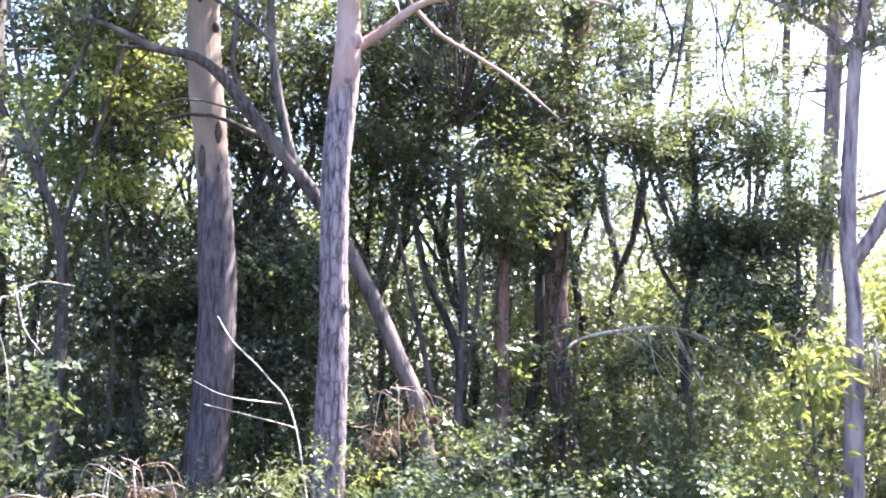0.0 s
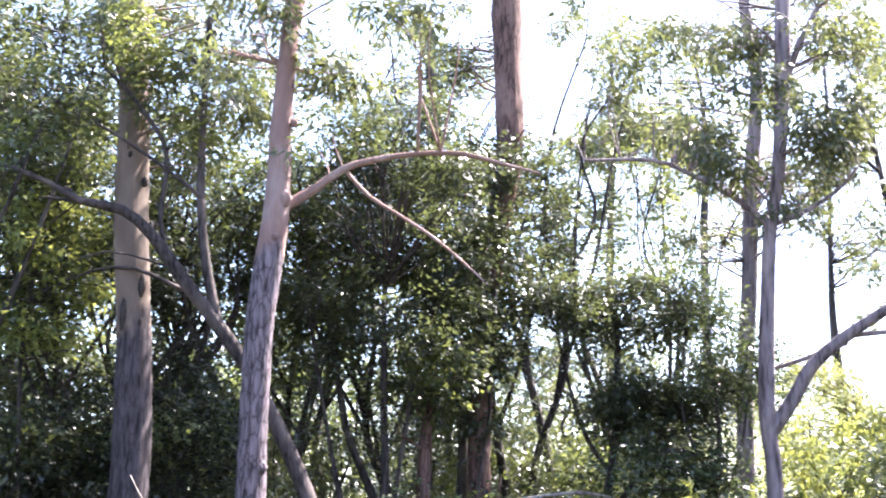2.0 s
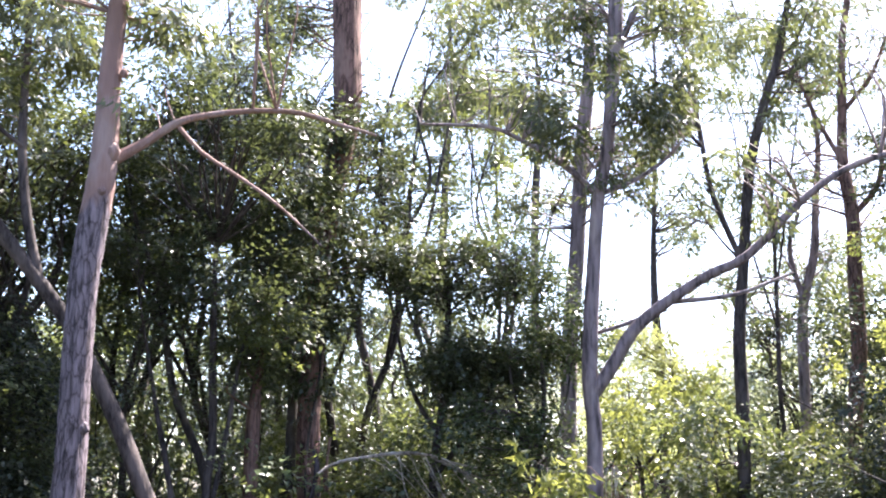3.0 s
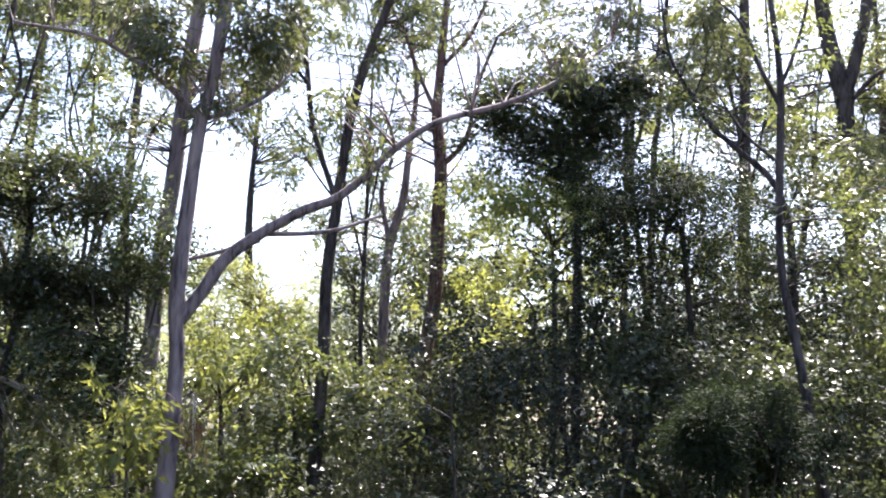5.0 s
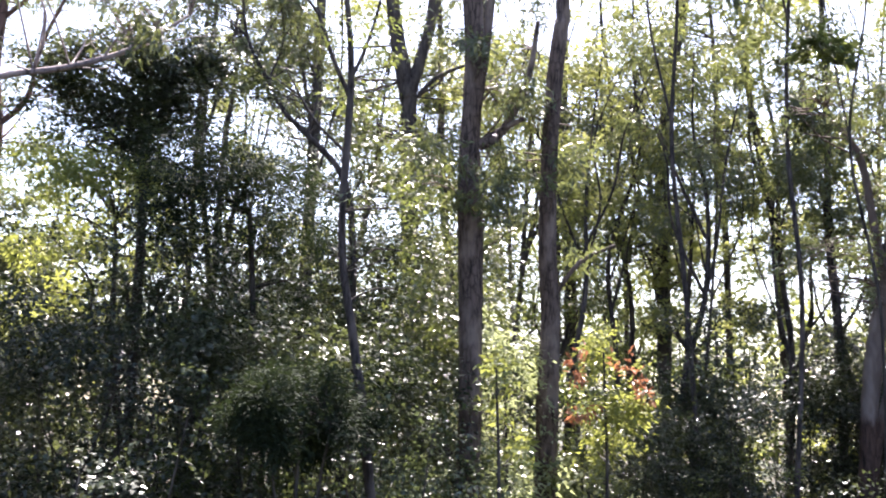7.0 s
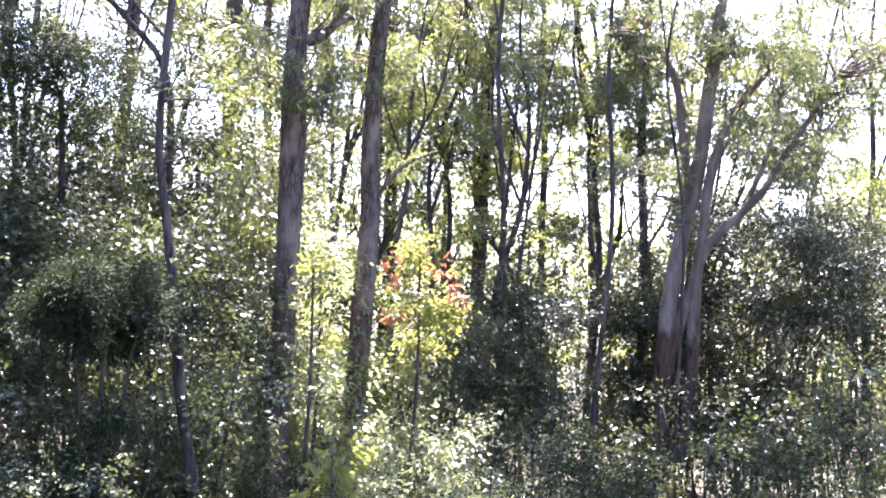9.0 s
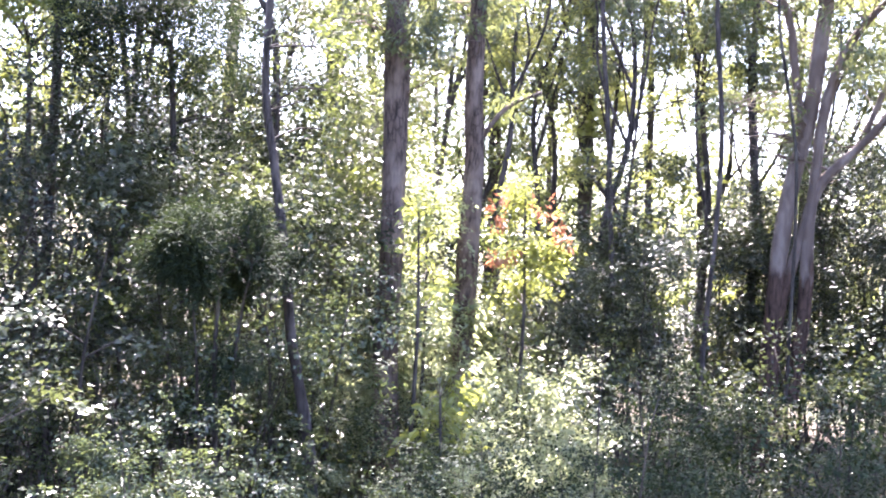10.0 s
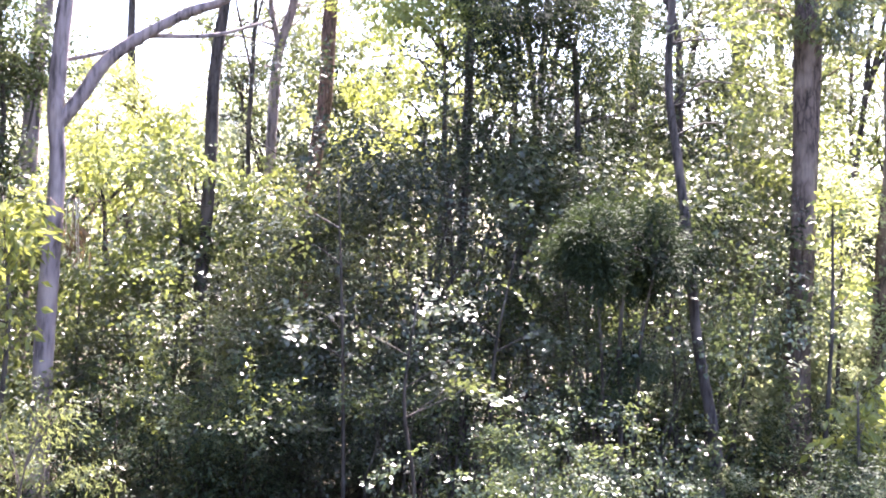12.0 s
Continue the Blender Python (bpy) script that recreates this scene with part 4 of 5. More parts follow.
far_gum(43.9, 22.0, [(-0.01, 7.81, 0.049), (-0.14, 6.33, 0.066)], [(44.2, 7.8, 0.4)])
far_gum(48.2, 22.0, [(0.0, 10.1, 0.098), (-0.04, 7.21, 0.109), (-0.13, 3.35, 0.12)], [(47, 8.5, 0.7)])
far_gum(12.6, 34.0, [(0.25, 14.91, 0.11), (-0.05, 11.74, 0.118)], [(12, 13.5, 1.2), (14, 11.5, 1.0)])
far_gum(17.2, 34.0, [(-0.05, 9.53, 0.118), (0.11, 12.39, 0.11)], [(16.5, 13, 1.1)])
far_gum(3.2, 34.0, [(-0.26, 17.75, 0.186), (-0.07, 15.42, 0.186), (-0.03, 12.42, 0.169)], [(2, 14.5, 1.4), (5, 16, 1.2)])
far_gum(58.9, 30.0, [(-0.68, 9.34, 0.075), (-0.37, 6.33, 0.06)], [(59.5, 8.5, 0.9)])
far_gum(61.9, 30.0, [(-0.54, 8.23, 0.164), (-0.37, 6.42, 0.164)], [(62.5, 9, 1.2)])
far_gum(64.6, 30.0, [(-0.59, 9.52, 0.06), (-0.32, 5.74, 0.06)], [(64, 9.5, 1.0)])
far_gum(-25.7, 20.0, [(-0.03, 10.72, 0.109), (0.06, 9.65, 0.09), (0.04, 8.59, 0.08)], [(-24, 8.5, 0.8)])

# ---------- foliage that closes the forest above and behind ----------
canopy_dice = random.Random(31)


def canopy(az0, az1, el0, el1, near, far, stems, balls_each, small, large, greens, per, big=1.0, group="canopy trees", thick=1.0, fork_count=3):
    """Trees along a stretch of bearings whose leaf sprays fill a band of elevations."""
    step = (az1 - az0) / stems
    per, big = per * 0.75, big * 1.15
    for k in range(stems):
        az = az0 + (k + 0.5) * step + canopy_dice.uniform(-0.25, 0.25) * step
        d = canopy_dice.uniform(near, far)
        green = canopy_dice.choice(greens)
        balls = []
        for n in range(balls_each):
            el = canopy_dice.uniform(el0, el1)
            balls.append((az + canopy_dice.uniform(-0.75, 0.75) * step, 1.6 + d * math.tan(radians(el)), canopy_dice.uniform(small, large)))
        top = 1.6 + d * math.tan(radians(el1 * 0.9))
        sway = canopy_dice.uniform(-1.3, 1.3)
        r = canopy_dice.uniform(0.04, 0.09) * thick
        bend = [canopy_dice.uniform(-0.3, 0.3) for n in range(4)]
        line = [(0.0, 0.0, r), (sway * 0.1 + bend[0], top * 0.25, r * 0.9), (sway * 0.2 + bend[1], top * 0.45, r * 0.75), (sway * 0.45 + bend[2], top * 0.65, r * 0.55), (sway * 0.6 + bend[3], top * 0.82, r * 0.35), (sway, top, 0.015)]
        words = {"deep": "tree with dull foliage darkened as if shaded", "dark": "tree with dense dark-green foliage", "mid": "tree with fresh green sunlit foliage", "gum": "gum with thin hanging grey-green leaves", "yellow": "tree with yellow-green backlit foliage", "pale": "tree with pale feathery foliage lightened for sun", "gold": "gum with hanging leaves tinted golden-green for sunlight"}[green]
        forks = []
        for n in range(fork_count):
            h = top * canopy_dice.uniform(0.35, 0.6)
            way = canopy_dice.choice((-1, 1)) * canopy_dice.uniform(0.5, 1.3)
            at = float(np.interp(h, [q[1] for q in line], [q[0] for q in line]))
            kink = canopy_dice.uniform(-0.3, 0.3)
            forks.append((az, [(at, h, r * 0.5), (at + way * 0.5, h + (top - h) * 0.3, r * 0.4), (at + way * 0.6 + kink, h + (top - h) * 0.6, r * 0.28), (at + way * 1.3, h + (top - h) * 0.95, 0.008)]))
        tree("forest_tree", "slender " + words, az, d, line, BARK_DULL if green in ("gum", "gold") else BARK_DARK, balls=balls, green=green, per=per, group=group, upper=False, big=big, twigs=1 if balls_each > 8 else 2, spread=0.2, gap=-0.05, limbs=forks, tangle=True,
             sprouts=5 if green in ("gum", "gold") else 1, sprout_from=top * 0.5)


canopy(-32, -14, 6, 25, 14.5, 18, 4, 12, 0.4, 0.8, ("dark", "dark", "mid"), 2400)
canopy(-20.3, -13, 12, 26, 12.8, 14.2, 2, 11, 0.4, 0.7, ("dark", "dark"), 2200)
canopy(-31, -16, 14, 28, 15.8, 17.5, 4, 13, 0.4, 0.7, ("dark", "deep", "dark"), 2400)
canopy(-13, -1, 10, 20, 14.6, 16.5, 3, 10, 0.4, 0.7, ("dark", "mid"), 2300)
canopy(28, 37, 3.5, 11, 24, 28, 4, 9, 0.5, 0.8, ("mid", "gum"), 1200, 1.2)
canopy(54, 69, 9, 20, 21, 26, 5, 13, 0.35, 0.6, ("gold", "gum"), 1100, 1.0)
canopy(-14, -6, 8, 20, 17, 21, 2, 6, 0.35, 0.6, ("mid", "dark"), 1900)
canopy(-10, 9, 10.5, 18, 16.5, 19, 4, 12, 0.45, 0.75, ("dark", "dark", "mid"), 2000)
canopy(-6, 6, 9, 19, 15.6, 18.5, 3, 9, 0.4, 0.7, ("dark", "mid"), 2200)
canopy(-5, 12, 17, 27, 16, 21, 3, 6, 0.3, 0.55, ("gum", "mid"), 1700)
canopy(9, 18, 5, 10, 19, 24, 2, 8, 0.4, 0.7, ("mid", "gum", "yellow"), 1500)
canopy(11, 34, 16, 27, 20, 26, 2, 5, 0.3, 0.5, ("gum",), 1500)
canopy(43, 58, 11, 22, 25.5, 29, 4, 9, 0.35, 0.75, ("gum", "mid", "gold", "gold"), 1300, 1.1)
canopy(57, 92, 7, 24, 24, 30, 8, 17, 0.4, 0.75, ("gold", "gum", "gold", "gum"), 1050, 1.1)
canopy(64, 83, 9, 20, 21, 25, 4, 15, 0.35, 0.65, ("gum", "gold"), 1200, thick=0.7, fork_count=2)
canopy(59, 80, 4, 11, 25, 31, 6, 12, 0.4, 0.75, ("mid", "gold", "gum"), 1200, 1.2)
# Crowns above the view, added only to throw shade on the nearer thicket.
canopy(39, 50, 24, 34, 20, 24, 2, 10, 0.7, 1.1, ("gum", "mid"), 240, 2.0, thick=0.8, fork_count=1)
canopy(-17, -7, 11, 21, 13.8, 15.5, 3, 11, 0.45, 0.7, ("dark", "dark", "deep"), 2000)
# More unseen crowns, added to block the sun from the right-hand shrubs.
canopy(66.5, 77, 27.5, 36, 17.5, 21, 3, 22, 0.9, 1.4, ("gum", "mid"), 1300, 2.0, thick=0.7, fork_count=1)
canopy(80, 92, 4, 11, 27, 33, 2, 7, 0.5, 1.0, ("mid", "gum"), 1000, 1.3)
# Yellow crowns here imitate the glow of backlit leaves deep in the thicket.
canopy(36, 56, 4, 9.5, 19, 22, 3, 6, 0.35, 0.6, ("yellow", "dark"), 1500, 1.1)
canopy(-4, 8, 12.5, 20, 14.6, 16, 2, 16, 0.4, 0.65, ("dark", "deep"), 2300, fork_count=1)
canopy(56, 66, 2.5, 9, 28, 33, 4, 10, 0.45, 0.75, ("gum", "gold", "mid"), 1250, 1.2, fork_count=1)
canopy(7, 16, 13, 20, 17, 21, 3, 8, 0.35, 0.6, ("gum", "mid"), 1900, fork_count=2)
canopy(15, 35, 2.5, 7.0, 27, 34, 5, 7, 0.6, 1.0, ("yellow", "pale"), 1300, 1.3)
canopy(18, 34, 1, 6, 20, 24, 4, 7, 0.5, 0.9, ("pale", "yellow"), 1400, 1.2)

def back_line(az):
    """Elevation in degrees up to which the woods farther back close the view, by bearing."""
    if not -38 <= az <= 100:
        # Height of the unseen ring added behind the camera.
        return 14.0
    return float(np.interp(az, [-40, -14, 4, 8, 15, 18, 30, 33, 38, 50, 56, 60, 63, 70, 76, 92, 100], [11, 11, 10, 7, 5.5, 4.2, 4.6, 8, 10, 10, 6, 3.5, 6, 6.5, 6.5, 9, 9]))


def far_woods(label, seed, az0, az1, near, far, step, share, green, leaf, per, size):
    """Woods too far back to tell the trees apart: thin stems, and crowns of clumps from the ground to an uneven top."""
    rng = np.random.default_rng(seed)
    balls, stems = [], []
    for az in np.arange(az0, az1, step):
        az += rng.uniform(-0.4, 0.4) * step
        d = rng.uniform(near, far)
        p = spot(az, d)
        z0 = ground_z(p.x, p.y)
        top = 1.6 + d * math.tan(radians(back_line(az) * share * rng.uniform(0.45, 1.15)))
        for k in range(int((top - z0) / (size * 0.62)) + 1):
            z = z0 + 0.4 + k * size * 0.62
            q = spot(az + rng.normal(0, 0.45) * step, d + rng.normal(0, 0.5))
            balls.append((q.x, q.y, min(z, top), size * rng.uniform(0.5, 1.0)))
        lean = rng.normal(0, 0.5)
        stems.append(tube([(p.x, p.y, z0 - 0.1, 0.09), (p.x + lean * 0.4, p.y, z0 + (top - z0) * 0.5, 0.07), (p.x + lean, p.y, top, 0.02)], 5, 0.8, 0.05, int(az * 10) + 900))
    woods = thing("far_woods", (0, 0, 0), label, "trees", "", "stuff")
    mat, ln, wd, dr, fl = GREENS[green]
    tagged(part("crowns", leaves(clumps(balls, rng, per, 14, 0.34, 0.85, 0.12), rng, leaf, 0.5, dr, fl), mat, woods), kind="stuff")
    tagged(part("stems", joined(stems), BARK_DARK, woods, smooth=True), kind="stuff")
    return woods


far_woods("shaded woods of dark-green trees farther back", 401, -32, 96, 33, 37, 1.5, 0.8, "dark", 0.36, 105, 1.0)
far_woods("green woods at the back of the forest", 402, -32, 14, 40, 46, 1.5, 1.0, "mid", 0.38, 95, 1.2)
far_woods("woods at the back of the forest, leaves tinted yellow-green for sunlight", 404, 14, 34, 40, 46, 1.5, 1.0, "gold", 0.38, 95, 1.2)
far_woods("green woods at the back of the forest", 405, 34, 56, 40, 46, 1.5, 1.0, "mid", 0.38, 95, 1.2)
far_woods("woods at the back of the forest, leaves tinted yellow-green for sunlight", 406, 56, 96, 40, 46, 1.5, 1.0, "gold", 0.38, 95, 1.2)
# Never in view: a ring added to hold skylight off the leaf fronts.
far_woods("unseen dark-green woods added behind the camera to cut skylight", 403, 104, 322, 24, 30, 3.0, 1.0, "dark", 0.8, 34, 2.4)

# ---------- thicket ----------


def bush(name, label, seed, height, width, green, count, stems, leaf=None, mat=None, category="shrub", low=0.1, lumps=12, big=1.0):
    """A many-stemmed bush at the origin: lumps of leaf sprays from near the ground to an uneven top."""
    rng = np.random.default_rng(seed)
    ob = thing(name, (0, 0, 0), label, category, "thicket")
    lines, balls = [], []
    for k in range(stems):
        a = rng.uniform(0, 6.28)
        out = rng.uniform(0.1, 0.42) * width
        h = height * rng.uniform(0.65, 1.0)
        p = [(0.1 * math.cos(a), 0.1 * math.sin(a), -0.1, (0.007 * height ** 0.7 + 0.005) * rng.uniform(0.6, 1.3))]
        for s in (0.35, 0.7, 1.0):
            p.append((out * s ** 1.2 * math.cos(a) + rng.normal(0, 0.035) * height, out * s ** 1.2 * math.sin(a) + rng.normal(0, 0.035) * height, h * s, p[0][3] * (1.05 - s)))
        part("stem", tube(p, 5, 0.25, 0.05, seed + k), BARK_DARK, ob, smooth=True)
        lines.append(smooth_line(p, 0.2))
    for k in range(lumps):
        line = lines[k % stems]
        z = height * (low + (1 - low) * ((k + rng.uniform(0, 1)) / lumps) ** 0.8)
        q = line[np.argmin(np.abs(line[:, 2] - z))]
        r = width * rng.uniform(0.17, 0.3)
        a = rng.uniform(0, 6.28)
        reach = width * rng.uniform(0.05, 0.32)
        balls.append((q[0] + reach * math.cos(a), q[1] + reach * math.sin(a), q[2], r))
    m, ln, wd, dr, fl = GREENS[green]
    if leaf:
        ln, wd, dr, fl = leaf
    ln *= big
    area = sum(b[3] ** 2 for b in balls)
    part("crown", leaves(clumps(balls, rng, count * 1.75 / area, 30, 0.08 + 0.018 * height, 0.65, 0.35 if height < 1.0 else 0.04), rng, ln, wd, dr, fl), mat or m, ob)
    return ob


PROTOS = {}


def placed(key, az, dist, size=1.0, turn=0.0):
    """A bush of that kind on the ground: the first is built, the others are copies."""
    p = spot(az, dist)
    m = Matrix.Translation((p.x, p.y, ground_z(p.x, p.y))) @ Matrix.Rotation(turn, 4, "Z") @ Matrix.Diagonal((size, size, size, 1))
    if key not in PROTOS:
        PROTOS[key] = bush(*KINDS[key][0], **KINDS[key][1])
        PROTOS[key].matrix_basis = m
        return PROTOS[key]
    ob = copy_thing(PROTOS[key], m)
    ob.matrix_basis = m
    return ob


KINDS = {0: (("shrub", "low dark-green shrub of small glossy leaves", 11, 1.9, 1.8, "dark", 3800, 4, (0.048, 0.64, 0.2, 0.8)), {}),
         1: (("shrub", "leafy green shrub with loose sprays", 12, 2.2, 1.7, "mid", 3000, 4, (0.054, 0.6, 0.25, 0.75)), {}),
         2: (("shrub", "tangled low shrub with narrow grey-green leaves", 13, 1.6, 1.9, "gum", 2600, 4, (0.08, 0.26, 0.3, 0.3)), {}),
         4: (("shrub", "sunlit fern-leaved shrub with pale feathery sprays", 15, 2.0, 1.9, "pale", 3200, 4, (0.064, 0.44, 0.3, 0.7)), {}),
         6: (("shrub", "deep-green shaded shrub of dull leaves", 17, 1.9, 1.9, "deep", 3600, 4, (0.05, 0.6, 0.2, 0.7)), dict(mat=LEAF_MATTE_SHADE)),
         7: (("shrub", "tall tangle of creeper with small pale leaves", 18, 2.8, 2.0, "glossy", 4200, 5, (0.058, 0.64, 0.2, 0.7)), dict(lumps=18)),
         8: (("shrub", "loose green shrub of small leaves and thin stems", 19, 2.7, 1.9, "mid", 3800, 6, (0.05, 0.54, 0.3, 0.6)), dict(lumps=16)),
         9: (("shrub", "wiry grey-green shrub with narrow leaves", 20, 2.6, 1.8, "gum", 3200, 7, (0.075, 0.22, 0.4, 0.2)), dict(lumps=16)),
         5: (("understorey_sapling", "thin many-stemmed sapling with sparse broad glossy leaves", 16, 3.6, 2.0, "glossy", 1300, 6, (0.068, 0.66, 0.2, 0.85)), dict(category="tree", lumps=18, low=0.06)),
         3: (("shrub", "broad-leaved creeper mound with pale sunlit leaves", 14, 1.6, 1.8, "glossy", 1900, 4, (0.07, 0.68, 0.2, 0.8)), {})}
for kind, words, share in (("deep", "understorey tree with very dark dull foliage", 1.0), ("dark", "understorey tree with dark glossy foliage", 1.0), ("mid", "understorey tree with fresh green foliage", 1.0),
                           ("gum", "slender understorey tree with grey-green foliage", 1.0), ("yellow", "sunlit yellow-green understorey tree", 0.75)):
    for tall, wide, count, lumps in ((3.2, 2.0, 3800, 10), (5.0, 2.5, 5800, 13), (7.2, 2.9, 7400, 16)):
        count *= 1.05 if kind in ("dark", "deep") else 0.88
        KINDS[kind, tall] = (("understorey_tree", words, len(KINDS) + 21, tall, wide, kind, count * share, 4), dict(category="tree", lumps=lumps, low=0.1))
        KINDS["far " + kind, tall] = (("understorey_tree", words, len(KINDS) + 51, tall, wide, kind, count * share * 0.38, 3), dict(category="tree", lumps=lumps, low=0.08, big=1.6))
place = random.Random(5)


def top_of(az):
    """Elevation in degrees up to which the thicket closes, by bearing."""
    return float(np.interp(az, [-34, -16, -13, -7, -4, 4, 8, 15, 18, 30, 33, 38, 44, 56, 58, 61, 64, 68, 76, 80, 95],
                           [16, 15, 11, 11, 13, 13, 10, 8, 3.2, 3.2, 7.5, 11, 11.5, 11.5, 3.5, 2.5, 3.5, 6.5, 5.5, 8, 9]))


def wall(start, end, step, near, far, share, kinds, least=0.0):
    """Understorey trees along a stretch of bearings, as high as the thicket's line there."""
    for az in np.arange(start, end, step):
        az += place.uniform(-0.4, 0.4) * step
        d = place.uniform(near, far)
        p = spot(az, d)
        h = 1.6 + d * math.tan(radians(max(least, top_of(az)))) * share * place.uniform(0.75, 1.05) - ground_z(p.x, p.y)
        h = max(1.6, h)
        kind = place.choice(kinds)
        tall = min((3.2, 5.0, 7.2), key=lambda v: abs(math.log(v / h)))
        placed((kind, tall), az, d, min(1.35, max(0.55, h / tall)), place.uniform(0, 6.28))


def low_line(az):
    """Elevation in degrees above which no plant stands before the trunks, by bearing."""
    return float(np.interp(az, [-30, -20, -14, -13, -10.5, -9.5, -8, -7, -4, -3, 4, 5.5, 8, 9, 12, 17, 18.2, 21, 22, 33, 44, 46, 49, 50.3, 53.3, 54, 57.3, 58.2, 60, 64, 72, 80, 92],
                           [-1, -2, -3, -6.5, -6.5, -3, -3, -3.5, -3.5, -3, -3, -6, -6, -4, -4, -5, -9, -9, -5, -4, -4, -4, -5, -10, -10, -11, -11, -6, -5, -4, -3.5, -3, -3]))


def belt(start, end, step, near, far, small, large, kinds):
    """Low plants along a stretch of bearings, kept below the clear line where they stand in front."""
    for az in np.arange(start, end, step):
        az += place.uniform(-0.4, 0.4) * step
        d, size, key = place.uniform(near, far), place.uniform(small, large), place.choice(kinds)
        if d < (17.0 if 53 < az < 57.6 else 13.0):
            edge = max(-12.0, min(low_line(az - 2.5), low_line(az + 2.5)) * 0.5 + low_line(az) * 0.5)
            room = 1.6 + d * math.tan(radians(edge)) - ground_z(*spot(az, d).xy)
            size = max(0.28, min(size, room / KINDS[key][0][3]))
        turn = place.uniform(0, 6.28)
        if not (key == 5 and 53.4 < az < 57.8):
            placed(key, az, d, size, turn)


# low plants in front, then walls of understorey one behind the other
belt(-31, 20, 2.6, 9.6, 11.0, 0.75, 1.1, (7, 8, 9, 7, 9, 8))
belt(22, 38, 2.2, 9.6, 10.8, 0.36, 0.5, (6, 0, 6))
belt(39.6, 50, 2.2, 9.6, 10.8, 0.5, 0.7, (3, 7, 3))
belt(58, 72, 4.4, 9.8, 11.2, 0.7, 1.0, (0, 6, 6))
# Kind 6 brings the shade along here in its dark leaf colour.
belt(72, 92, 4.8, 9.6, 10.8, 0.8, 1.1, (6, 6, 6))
belt(-31, 33, 3.8, 12.2, 14.2, 0.95, 1.35, (0, 1, 2, 0, 3))
belt(-20, 18, 6.5, 13.0, 14.5, 0.6, 0.9, (5,))
belt(36, 50.2, 2.6, 11.6, 12.8, 0.62, 0.72, (5,))
belt(48, 56, 2.6, 13.3, 14.4, 0.7, 1.1, (5,))
belt(33, 56, 3.2, 13.3, 15.0, 0.8, 1.15, (6, 3, 3))
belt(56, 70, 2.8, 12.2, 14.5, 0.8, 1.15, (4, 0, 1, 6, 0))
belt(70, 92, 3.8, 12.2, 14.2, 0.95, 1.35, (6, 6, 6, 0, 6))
belt(-32, 54, 5.0, 15.0, 18.0, 1.1, 1.5, (0, 1, 0, 2))
belt(54, 70, 3.2, 17.2, 18.2, 0.9, 1.3, (4, 1, 4))
belt(70, 94, 5.0, 15.0, 18.0, 1.1, 1.5, (1, 0, 6, 0))
belt(14, 34, 4.6, 20.0, 25.0, 1.3, 1.7, (0, 1, 0, 1))
belt(54, 94, 4.6, 20.0, 25.0, 1.3, 1.7, (0, 1, 0, 1))
wall(-33, -4, 3.2, 15.2, 17.5, 0.95, ("dark", "mid", "dark"))
wall(-22, -4, 3.0, 13.6, 14.8, 0.75, ("mid", "dark"))
wall(-6, 9, 4.2, 15.2, 17.5, 0.9, ("mid", "dark", "mid", "gum"))
belt(-3, 18, 2.8, 13.4, 15.6, 1.2, 1.7, (1, 1, 3, 3))
wall(3, 18, 3.0, 16.8, 19.0, 0.5, ("mid", "dark", "mid"))
wall(9, 34, 4.4, 15.2, 17.5, 0.8, ("mid", "dark", "mid", "gum"))
belt(22.5, 37, 2.4, 13.9, 15.2, 1.1, 1.6, (0, 6, 3, 0))
belt(23, 37, 3.2, 12.4, 13.4, 0.7, 1.1, (0, 6, 0))
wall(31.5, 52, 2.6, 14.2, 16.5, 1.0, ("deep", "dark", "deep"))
wall(52, 58, 2.0, 17.5, 19.0, 0.8, ("dark", "mid"))
wall(57, 70, 2.6, 22.0, 25.0, 1.0, ("far dark", "far mid"), 4.5)
wall(61.5, 72, 3.6, 17.6, 19.4, 0.9, ("dark", "deep", "mid", "dark"))
# Deep kinds hold the shade behind the forked gum in their leaf colour.
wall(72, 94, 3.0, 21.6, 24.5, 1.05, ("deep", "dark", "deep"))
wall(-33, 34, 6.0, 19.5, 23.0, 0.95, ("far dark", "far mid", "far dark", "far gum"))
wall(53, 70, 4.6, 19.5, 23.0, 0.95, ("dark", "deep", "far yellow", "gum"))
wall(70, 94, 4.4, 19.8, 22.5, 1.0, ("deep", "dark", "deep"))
wall(-12, 16, 3.6, 27.0, 32.0, 0.85, ("far mid", "far gum", "far dark"), 6.5)
wall(16, 36, 3.6, 27.0, 34.0, 0.85, ("far mid", "far yellow", "far gum"), 4.2)
wall(54, 96, 5.0, 27.0, 34.0, 0.85, ("far mid", "far yellow", "far yellow", "far gum"), 6.5)
wall(33, 55, 2.6, 19.0, 21.5, 0.95, ("far deep", "far dark", "far dark"))

